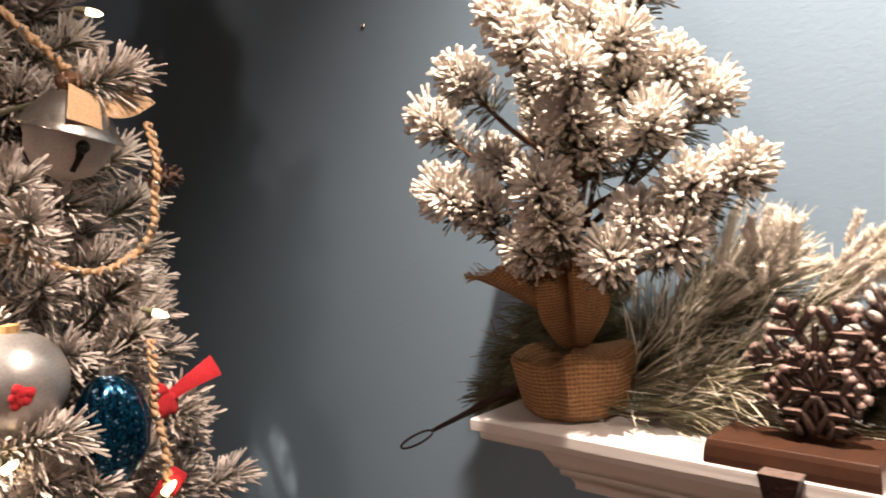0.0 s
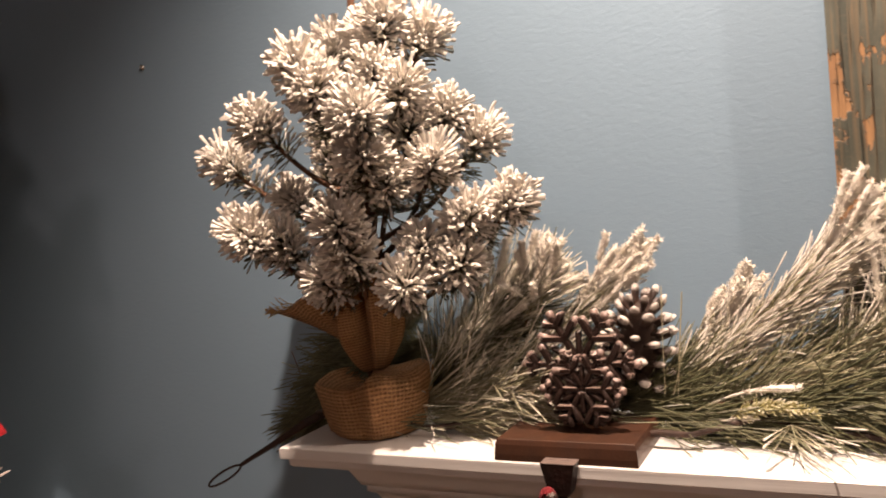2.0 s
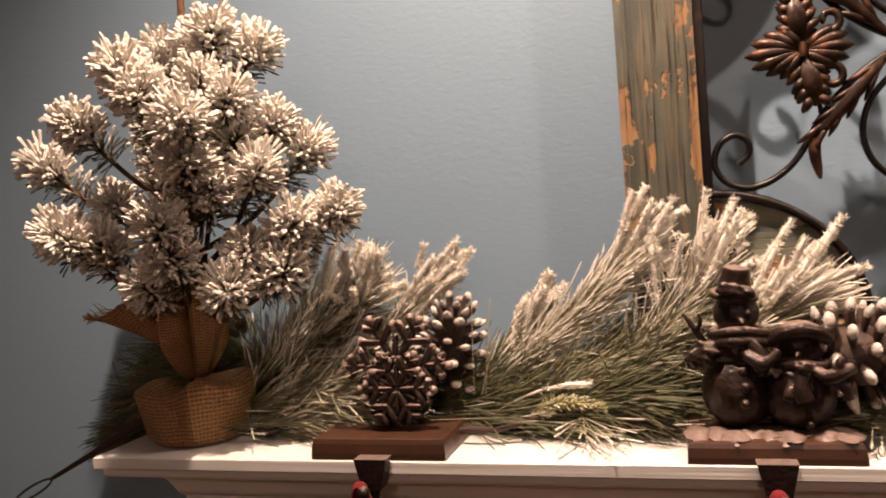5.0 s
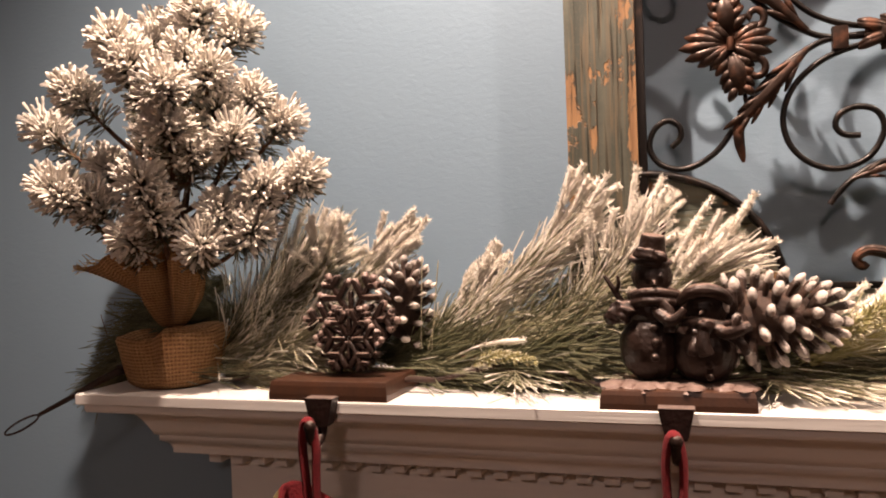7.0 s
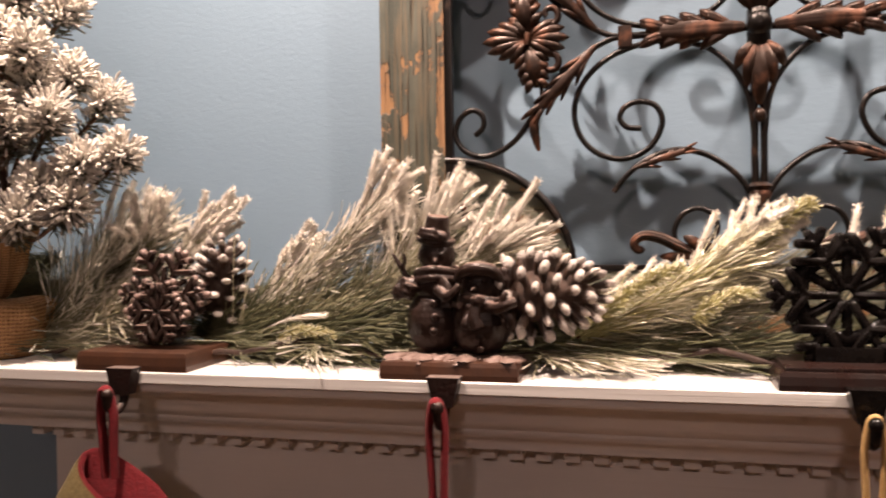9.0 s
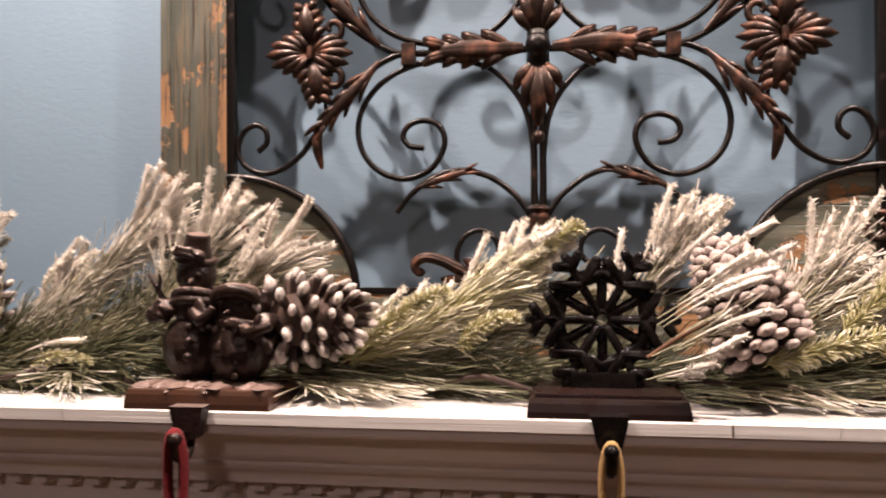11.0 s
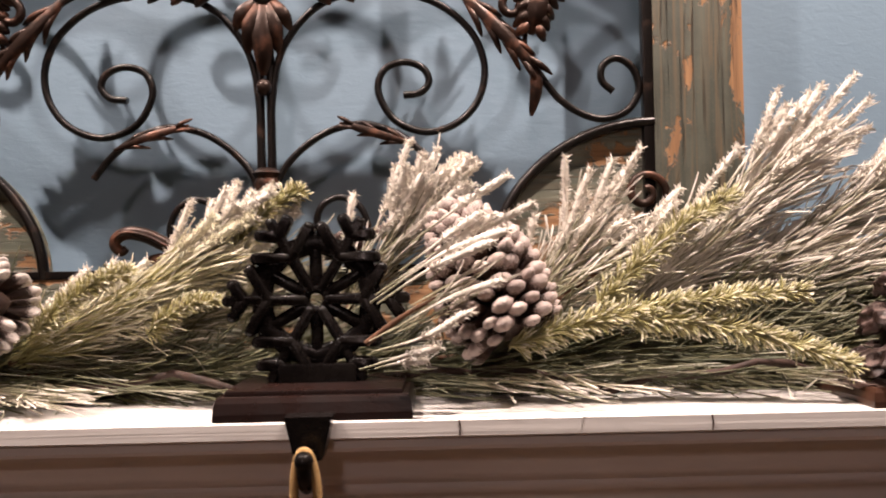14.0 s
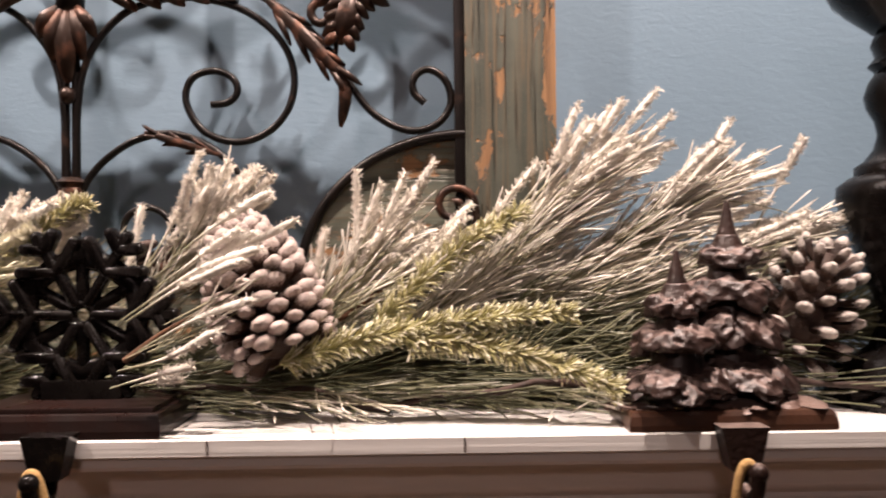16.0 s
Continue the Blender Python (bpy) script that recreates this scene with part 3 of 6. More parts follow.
for sx in (-1, 1):
    for sz in (-1, 1):
        m = lambda x, z: tuple(flip([(x, z)], sx, sz)[0][[0, 2]])
        s = Shape()
        leaf(s, m(0.318, 1.638), m(0.250, 1.566), 0.0105, 4)
        lobe(s, [m(0.262, 1.590), m(0.254, 1.562), m(0.258, 1.534)], 0.0055, GY - 0.002)
        part("vine_leaf", s, RUST, panel, "rust-brown pressed leaf")
        s = Shape()
        leaf(s, m(0.352, 1.512), m(0.412, 1.531), 0.0065, 3)
        part("arch_leaf", s, RUST, panel, "rust-brown pressed leaf")
        s = Shape()
        leaf(s, m(0.458, 1.647), m(0.366, 1.6475), 0.0165, 4)
        part("cross_leaf", s, RUST, panel, "rust-brown pressed leaf")
        s = Shape()
        ridge = [m(0.428, 1.423), m(0.410, 1.428), m(0.395, 1.435), m(0.379, 1.443), m(0.364, 1.446), m(0.355, 1.442), m(0.353, 1.436), m(0.358, 1.431), m(0.362, 1.434)]
        line = curve([(x, GY - 0.010, z) for x, z in ridge], 5)
        s.sweep(line, np.interp(np.linspace(0, 1, len(line)), [0, 0.15, 0.4, 0.62, 0.85, 1], [0.0030, 0.0062, 0.0060, 0.0048, 0.0044, 0.0030]), 9, 0.7)
        s.sweep(line[:int(len(line) * 0.7)] + (0, -0.0050, 0.0), 0.0016, 6)
        lobe(s, [m(0.426, 1.425), m(0.412, 1.438), m(0.400, 1.444)], 0.0055, GY - 0.012)
        lobe(s, [m(0.420, 1.423), m(0.398, 1.424), m(0.378, 1.425)], 0.0060, GY - 0.008)
        lobe(s, [m(0.432, 1.424), m(0.424, 1.434), m(0.412, 1.437)], 0.0050, GY - 0.014)
        part("foot_leaf", s, RUST, panel, "rust-brown pressed leaf")
        # rusty scroll on the corner board
        s = Shape()
        hook = np.vstack([spiral(0.169, 1.470, 0.003, 0.017, 180 - 450, 1.25, 24), [(0.151, 1.446)], spiral(0.178, 1.425, 0.022, 0.006, 185, 1.3, 26)])
        s.sweep(curve(flip(hook, sx, sz, 0.736), 2), 0.0034, 7)
        part("corner_scroll", s, RUST, panel, "rust-brown scroll ornament")
    # flower
    for sz in (-1, 1):
        m = lambda x, z: tuple(flip([(x, z)], sx, sz)[0][[0, 2]])
    s = Shape()
    fx, fz = flip([(0.249, 1.648)], sx, -1)[0][[0, 2]]
    k = 1 if sx < 0 else -1
    s.ball((fx - k * 0.002, GY - 0.003, fz), (0.027, 0.003, 0.022), 20)
    for turn, far, wide in ((0, 0.048, 0.0058), (15, 0.044, 0.0056), (31, 0.036, 0.0054), (50, 0.030, 0.0050), (180, 0.042, 0.0056), (164, 0.039, 0.0054), (147, 0.034, 0.0050)):
        for e in (-1, 1) if turn % 180 else (1,):
            c, z = -far * math.cos(radians(turn)), e * far * math.sin(radians(turn))
            line = curve([(fx + k * c * f, GY - 0.005 - 0.006 * math.sin(math.pi * f ** 0.8), fz + z * f * (1.25 - 0.25 * f)) for f in (0.05, 0.35, 0.7, 1.0)], 6)
            u = np.linspace(0, 1, len(line))
            s.sweep(line, wide * np.interp(u, [0, 0.3, 0.65, 0.85, 1], [0.5, 0.85, 1.05, 0.75, 0.12]), 8, 0.75)
    for e in (-1, 1):
        tip = np.array((fx + k * 0.010 * (1 if e < 0 else -0.6), fz + e * 0.057))
        root = np.array((fx, fz + e * 0.006))
        leaf(s, root, root + (tip - root) * 0.86, 0.0165, 4, GY - 0.005)
        lobe(s, [tuple(root), tuple((root + tip) / 2 + (-0.008, 0)), tuple(root + (tip - root) * 0.72 + (-0.015, 0))], 0.0046, GY - 0.005)
        lobe(s, [tuple(root), tuple((root + tip) / 2 + (0.008, 0)), tuple(root + (tip - root) * 0.66 + (0.014, 0))], 0.0046, GY - 0.005)
    for a0, dx, dz in ((90, 0.022, 0.024), (270, 0.022, -0.026)):
        sp = spiral(0, 0, 0.0115, 0.003, a0 + 180, 0.85 if dz > 0 else -0.85, 18)
        s.sweep([(fx + k * (dx + x), GY - 0.007, fz + dz + z) for x, z in sp], np.linspace(0.0040, 0.0030, 18), 7)
    s.sweep([(fx, GY - 0.011, fz - 0.006), (fx, GY - 0.012, fz), (fx, GY - 0.011, fz + 0.006)], 0.0035, 8)
    s.sweep([(fx, GY - 0.002, fz), ((fx + flip([(0.270, 1.600)], sx, -1)[0][0]) / 2, GY, 1.622), (flip([(0.262, 1.592)], sx, -1)[0][0], GY, 1.592)], 0.0022, 6)
    part("flower", s, RUST, panel, "rust-brown pressed flower")

s = Shape()
for dx in (-0.0042, 0.0042):
    s.sweep([(CX + dx, GY, BZ + 0.003), (CX + dx, GY, TZ - 0.003)], 0.0036, 8)
part("stem", s, IRON, panel)
for z in (1.483, 2 * CZ - 1.483):
    s = Shape()
    s.lathe((CX, GY, z), [(0.007, -0.012), (0.0105, -0.010), (0.009, -0.005), (0.0115, 0.0), (0.009, 0.005), (0.012, 0.009), (0.007, 0.013)], 16)
    part("collar", s, RUST, panel)
for x in (0.346, 2 * CX - 0.346):
    s = Shape()
    s.box(x - 0.007, x + 0.007, GY - 0.006, GY + 0.006, CZ - 0.012, CZ + 0.010, 0.002)
    part("clasp", s, RUST, panel)
s = Shape()
s.ball((CX, GY - 0.006, CZ + 0.002), (0.012, 0.010, 0.013), 18)
s.lathe((CX, GY, CZ), [(0.006, -0.020), (0.011, -0.016), (0.011, 0.016), (0.006, 0.020)], 14)
part("boss", s, IRON, panel, "dark iron boss at the crossing")
for k in (-1, 1):
    s = Shape()
    for dx, ln, w in ((0, 0.062, 0.0085), (-0.012, 0.044, 0.0065), (0.012, 0.044, 0.0065), (-0.020, 0.026, 0.0055), (0.020, 0.026, 0.0055)):
        z0 = CZ + k * 0.014
        lobe(s, [(CX + dx * 0.2, z0), (CX + dx * 0.8, z0 + k * ln * 0.5), (CX + dx * (1.0 if abs(dx) < 0.015 else 1.1), z0 + k * ln)], w, GY - 0.005, 0.005)
    s.ball((CX, GY - 0.006, CZ + k * 0.086), (0.0062, 0.0062, 0.0070), 12)
    part("tulip", s, RUST, panel, "rust-brown pressed leaf cup")

# ---- flocked foliage ----
RNG = np.random.default_rng(7)
SHORT = [(0.0, 0.0004, 0.0), (0.30, 0.0006, 0.20), (0.52, 0.0009, 0.70), (0.72, 0.0012, 1.0), (0.86, 0.0018, 1.1), (0.95, 0.0019, 1.1), (1.0, 0.0010, 1.1)]
TREESHORT = [(0.0, 0.0004, 0.05), (0.40, 0.0007, 0.55), (0.70, 0.0012, 0.95), (0.92, 0.0016, 1.05), (1.0, 0.0008, 1.05)]
STRAND = [(0.0, 0.0004, 0.10), (0.25, 0.0005, 0.22), (0.5, 0.00052, 0.46), (0.75, 0.00058, 0.80), (0.95, 0.00075, 1.0), (1.0, 0.0004, 1.0)]
SPIKE = [(0.0, 0.00058, 1.0), (0.6, 0.00042, 1.0), (1.0, 0.0002, 1.0)]
FUZZ = [(0.0, 0.0009, 1.0), (0.6, 0.0008, 1.0), (1.0, 0.0004, 1.0)]
CLUMP = [(0.0, 0.0007, 0.15), (0.45, 0.0011, 0.5), (0.68, 0.0014, 0.9), (0.78, 0.0023, 1.0), (0.86, 0.0020, 1.0), (0.94, 0.0027, 1.0), (1.0, 0.0012, 1.0)]


def unit(v):
    v = np.asarray(v, float)
    return v / (np.linalg.norm(v, axis=-1, keepdims=True) + 1e-12)


def around(d, spread, rng, count):
    """Directions round d, at angles near spread (radians, one each)."""
    d = unit(d)
    a = unit(np.cross(d, (0.31, 0.87, 0.4)))
    b = np.cross(d, a)
    w = rng.uniform(0, 2 * np.pi, count)
    ring = np.cos(w)[:, None] * a + np.sin(w)[:, None] * b
    return np.cos(spread)[:, None] * d + np.sin(spread)[:, None] * ring


def sprig(s, root, tip, count, length, rng, flock=1.0):
    """A short-needled sprig: needles stand out all round the stem, and fan at its end; the lower ones carry less flock."""
    root, tip = np.asarray(root, float), np.asarray(tip, float)
    u = rng.uniform(0, 1, count) ** 0.75
    d = unit(around(tip - root, np.radians(78 - 46 * u * u + rng.normal(0, 14, count)), rng, count))
    p = root + (tip - root) * u[:, None]
    # more flock on top; needles towards the front whitened as if lit from there
    facing = d[:, 2] * 0.80 + d[:, 1] * -0.30
    snow = np.clip(flock * (0.80 + 1.20 * facing + rng.normal(0, 0.26, count)), 0, 1.15)
    far = length * rng.uniform(0.62, 1.16, count) * (0.88 + 0.14 * d[:, 2])
    s.needles(p, d, far, SHORT, 0.03, rng, snow, 4, 0.09)


def bough(s, root, tip, count, length, spread, flock, rng, clumps=0.1, bend=0.05, thick=1.0, start=0.0):
    """A long-needled bough: needles sweep forward along a curved stem."""
    root, tip = np.asarray(root, float), np.asarray(tip, float)
    u = start + (1 - start) * rng.uniform(0, 1, count)
    sway = np.array((0, 0, -1)) * 0.06 * np.linalg.norm(tip - root)
    p = root + (tip - root) * u[:, None] + sway * (4 * u * (1 - u))[:, None] + rng.normal(0, 0.0045, (count, 3))
    d = around(tip - root, np.abs(np.radians(rng.normal(0, spread, count))), rng, count)
    d[:, 1] *= 0.6
    snow = np.clip(flock * (0.75 + 0.35 * d[:, 2] + rng.normal(0, 0.22, count)), 0, 1.15)
    big = rng.uniform(0, 1, count) < clumps
    far = length * rng.uniform(0.65, 1.12, count)
    for pick, prof in ((~big, STRAND), (big, CLUMP)):
        if pick.any():
            prof = [(a, 0.0006 + (b - 0.0006) * thick if b > 0.0006 else b, c) for a, b, c in prof]
            s.needles(p[pick], d[pick], far[pick], prof, bend, rng, snow[pick], 6 if prof[3][1] > 0.002 else 4, rest=SHELF + 0.0015)
    # tufts of flock that stand off the outer part of the thickest needles
    q, e, f, g = p[big], unit(d[big]), far[big], snow[big]
    for k in range(12 if len(q) else 0):
        u = rng.uniform(0.62, 1.0, len(q))
        c = q + e * (f * u)[:, None] + np.array((0, 0, -1.0)) * bend * (f * u * u)[:, None]
        s.needles(c, around((0, 0, 1), rng.uniform(0.2, 2.6, len(q)), rng, len(q)) + e * 0.7, rng.uniform(0.0035, 0.0075, len(q)), FUZZ, 0.0, rng, np.clip(g, 0.4, 1.1), 3)


def finger(s, root, tip, count, length, spread, rng, hairs=260):
    """Thick fuzzy ends that stand out of a bough: thin stems, bottle-brushed with flock over their outer part."""
    root, tip = np.asarray(root, float), np.asarray(tip, float)
    for k in range(count):
        p = root + (tip - root) * rng.uniform(0.55, 1.0) + rng.normal(0, 0.005, 3)
        d = unit(around(tip - root, np.abs(np.radians(rng.normal(0, spread, 1))), rng, 1)[0] * (1, 0.6, 1) + (0, 0, 0.10))
        far = length * rng.uniform(0.75, 1.22)
        line = curve([p, p + d * far * 0.5 + rng.normal(0, 0.0018, 3), p + d * far + (0, 0, -0.04 * far)], 6)
        u = np.linspace(0, 1, len(line))
        s.sweep(line, np.interp(u, [0, 0.45, 0.62, 0.8, 0.93, 1], [0.0006, 0.0010, 0.0021, 0.0027, 0.0029, 0.0014]) * rng.uniform(0.92, 1.1, len(line)), 7, 1.0, (0, 1, 0), np.clip(u * 2, 0.3, 1.1))
        w = 0.48 + 0.52 * rng.uniform(0, 1, hairs)
        at = np.stack([np.interp(w, u, line[:, i]) for i in range(3)], 1)
        out = around(d, np.radians(rng.normal(56, 12, hairs)), rng, hairs)
        s.needles(at, out, rng.uniform(0.0042, 0.0060, hairs), SPIKE, 0.0, rng, rng.uniform(0.75, 1.1, hairs), 3)


def plume(s, root, tip, rng, fat=1.0, hairs=280):
    """One long stem from root to tip, bottle-brushed with flock over its outer half."""
    root, tip = np.asarray(root, float) + rng.normal(0, 0.007, 3) * (1, 0.6, 0.6), np.asarray(tip, float)
    far = float(np.linalg.norm(tip - root))
    line = curve([root, (root + tip) / 2 + rng.normal(0, 0.004, 3) + (0.004, 0, -0.004), tip], 9)
    u = np.linspace(0, 1, len(line))
    bare = 1 - min(0.75, 0.052 / far)
    s.sweep(line, np.interp(u, [0, bare - 0.15, bare, bare * 0.4 + 0.6, 0.96, 1], [0.0006, 0.0008, 0.0015, 0.0023, 0.0026, 0.0013]) * fat * rng.uniform(0.92, 1.1, len(line)), 7, 1.0, (0, 1, 0), np.interp(u, [0, bare - 0.2, bare, 1], [0.2, 0.35, 0.9, 1.1]))
    w = bare - 0.05 + (1.05 - bare) * rng.uniform(0, 1, hairs)
    at = np.stack([np.interp(w, u, line[:, i]) for i in range(3)], 1)
    out = around(tip - root, np.radians(rng.normal(54, 13, hairs)), rng, hairs)
    s.needles(at, out, rng.uniform(0.0036, 0.0066, hairs) * fat, SPIKE, 0.0, rng, rng.uniform(0.75, 1.1, hairs), 3)


# ---- little flocked tree in a burlap pot ----
TX, TY = -0.345, 0.665
little = thing("tabletop_tree", (TX, TY, SHELF), "small flocked artificial pine in a burlap-wrapped pot on the mantel", "tree")


def cloth_sheet(rows, cols, place, name, parent, label="", thick=0.0012, cell=0.0032):
    """A sheet of burlap: place(u, v) gives its points; u runs round, v up; the weave's pitch is cell."""
    s = Shape()
    u, v = np.meshgrid(np.linspace(0, 1, cols), np.linspace(0, 1, rows))
    g = np.array([[place(u[i, j], v[i, j]) for j in range(cols)] for i in range(rows)])
    across = np.linalg.norm(np.diff(g, axis=1), axis=2).mean(0)
    upward = np.linalg.norm(np.diff(g, axis=0), axis=2).mean(1)
    uv = np.stack(np.meshgrid(np.r_[0, np.cumsum(across)] / cell, np.r_[0, np.cumsum(upward)] / cell), -1)
    faces = [(i * cols + j, i * cols + j + 1, (i + 1) * cols + j + 1, (i + 1) * cols + j) for i in range(rows - 1) for j in range(cols - 1)]
    s.add(g.reshape(-1, 3), faces, uv=uv.reshape(-1, 2))
    ob = part(name, s, BURLAP, parent, label)
    mod = ob.modifiers.new("thickness", "SOLIDIFY")
    mod.thickness, mod.offset = thick, 0
    return ob


def seam(u):
    """The bunched upright seam at the front of the wrap."""
    w = u - 0.10
    return 0.0085 * math.exp(-(w / 0.020) ** 2) - 0.0060 * math.exp(-((w + 0.042) / 0.017) ** 2) + 0.0024 * math.exp(-((w - 0.046) / 0.018) ** 2)


def lip(a):
    """The wrap's upper edge: pulled up from the seam eastwards, lower round the west."""
    w = (a + math.radians(66) + math.pi) % (2 * math.pi) - math.pi
    rise = 1 / (1 + math.exp(-w / 0.05)) * 1 / (1 + math.exp((w - 2.5) / 0.2))
    return 0.0045 * rise - 0.0010 + 0.0016 * math.sin(5 * a) + 0.003 * math.exp(-(w / 0.16) ** 2)


def pot_side(u, v):
    a = 2 * math.pi * u - 0.55 * math.pi
    rz = 0.0460 + 0.0155 * v ** 0.85 + 0.0007 * math.sin(7 * a + 4 * v) + 0.0005 * math.sin(17 * a) + seam(u) * (0.35 + 0.65 * v)
    rz -= 0.0035 * max(0.0, (v - 0.9) / 0.1) ** 2 + 0.003 * max(0.0, 1 - v / 0.06)
    return (TX + rz * math.cos(a), TY + rz * math.sin(a), SHELF + 0.002 + (0.055 + lip(a) * v) * v)


def pot_rim(u, v):
    """The wrap turned in over the pot: a dark hollow towards the west, puffed up towards the east."""
    a = 2 * math.pi * u - 0.55 * math.pi
    r = 0.0585 + seam(u) * (1 - v) - 0.044 * v + 0.0007 * math.sin(7 * a + 4) * (1 - v)
    w = (a + math.radians(66) + math.pi) % (2 * math.pi) - math.pi
    hollow = 1 / (1 + math.exp(w / 0.06)) + 1 / (1 + math.exp(-(w - 2.6) / 0.2))
    bulge = math.sin(math.pi * v ** 0.45)
    puff = 0.5 + 0.5 * math.sin(6 * a + 9 * v + 1.0)
    return (TX + r * math.cos(a), TY + r * math.sin(a), SHELF + 0.0570 + lip(a) * (1 - 0.4 * v) + (0.002 + (0.001 + 0.003 * puff) * (1 - hollow)) * bulge - 0.017 * hollow * min(1.0, 3 * v) + 0.004 * v * v)


NX, NY, NZ = TX + 0.014, TY - 0.014, SHELF + 0.066
FLARE = [(-180, 0.060, 0.070), (-160, 0.100, 0.060), (-142, 0.076, 0.066), (-125, 0.050, 0.070), (-104, 0.047, 0.076), (-86, 0.024, 0.080), (-70, 0.034, 0.084), (-40, 0.043, 0.081), (0, 0.047, 0.078),
         (34, 0.047, 0.080), (80, 0.036, 0.086), (120, 0.036, 0.088), (150, 0.044, 0.080), (180, 0.060, 0.070)]


def collar(u, v):
    """Gathered to a thin neck, a smooth cup towards the east, a deep crease at the front, one corner spread wide towards the west."""
    d = 360 * u - 180
    at_, reach, rise = zip(*FLARE)
    far, tall = float(np.interp(d, at_, reach)), float(np.interp(d, at_, rise))
    wing = math.exp(-((d + 158) / 26) ** 2) + math.exp(-((d - 202) / 26) ** 2)
    a = math.radians(d)
    pleat = 0.0022 * math.sin(11 * a + 0.6) * (1 - 0.6 * v) + 0.0012 * math.sin(23 * a)
    r = 0.0085 + (far - 0.0085) * v ** (0.72 + 0.75 * min(1.0, wing)) + pleat * min(1.0, 3 * v)
    roll, crease = math.exp(-((d + 112 - 14 * v) / 11) ** 2), math.exp(-((d + 88 - 10 * v) / 8) ** 2)
    r += (0.0170 * roll - 0.0190 * crease) * math.sin(math.pi * min(1.0, 0.12 + 0.95 * v)) ** 0.8
    r += 0.0060 * noise.noise(Vector((2.2 * math.cos(a), 2.2 * math.sin(a), 2.5 * v + 3.0))) * min(1.0, 2.5 * v)
    edge = 0.004 * math.sin(5 * a + 0.9) + 0.0025 * math.sin(13 * a)
    return (NX + r * math.cos(a), NY + r * math.sin(a) * 0.95, NZ + 1.12 * tall * v ** (1.0 - 0.2 * min(1.0, wing)) + edge * v * v - 0.004 * wing * v)


cloth_sheet(14, 150, pot_side, "pot_wrap", little, "tan burlap wrapped round the pot", cell=0.0041)
cloth_sheet(10, 150, pot_rim, "pot_fold", little, "tan burlap gathered over the pot's top")
cloth_sheet(20, 180, collar, "burlap_collar", little, "loose flared burlap collar with frayed edge")
s = Shape()
s.lathe((TX, TY, SHELF), [(0.040, 0.0), (0.041, 0.004), (0.044, 0.020), (0.0, 0.021)], 32)
part("pot", s, BARK, little)
s = Shape()
for i in range(70):
    a = RNG.normal(-2.76, 0.24) if i < 50 else RNG.uniform(-3.1, 3.1)
    p = np.array(collar((math.degrees(a) + 180) / 360 % 1, 0.985))
    o = np.array((math.cos(a), math.sin(a) * 0.7, RNG.normal(0.25, 0.35)))
    s.sweep([p - o * 0.004, p + o * 0.006, p + o * RNG.uniform(0.010, 0.017) + (0, 0, RNG.normal(0, 0.003))], 0.00045, 4)
tagged(part("fray", s, TWINE, little, "frayed burlap threads"), kind="stuff")
s = Shape()
s.sweep(curve([(TX, TY, SHELF + 0.05), (TX + 0.006, TY, SHELF + 0.16), (TX + 0.014, TY - 0.002, SHELF + 0.30), (TX + 0.022, TY - 0.005, SHELF + 0.42), (TX + 0.020, TY - 0.005, SHELF + 0.47), (TX + 0.012, TY - 0.010, SHELF + 0.50)], 6), np.linspace(0.007, 0.0018, 31), 8)
part("trunk", s, BARK, little)
s = Shape()
s.sweep(curve([(TX + 0.018, TY - 0.006, SHELF + 0.448), (TX + 0.006, TY - 0.012, SHELF + 0.455), (TX - 0.008, TY - 0.016, SHELF + 0.450)], 5), 0.0024, 7)
part("top_twig", s, TAN, little, "tan wrapped twig at the tree's top")
# the middle of each front sprig
SPRIGS = [(-0.265, 0.62, 1.712), (-0.333, 0.57, 1.682), (-0.396, 0.58, 1.638), (-0.471, 0.62, 1.608), (-0.399, 0.63, 1.566), (-0.400, 0.56, 1.532), (-0.299, 0.56, 1.537), (-0.260, 0.55, 1.626),
          (-0.269, 0.565, 1.589), (-0.224, 0.65, 1.630), (-0.208, 0.68, 1.601), (-0.170, 0.65, 1.538), (-0.229, 0.615, 1.579), (-0.271, 0.60, 1.668), (-0.248, 0.61, 1.649), (-0.203, 0.63, 1.531),
          (-0.363, 0.68, 1.712), (-0.249, 0.67, 1.704), (-0.268, 0.60, 1.566), (-0.299, 0.575, 1.509), (-0.380, 0.585, 1.521), (-0.247, 0.62, 1.508), (-0.315, 0.57, 1.654), (-0.256, 0.63, 1.613), (-0.300, 0.645, 1.716),
          (-0.345, 0.60, 1.480), (-0.262, 0.605, 1.474), (-0.215, 0.63, 1.488)]


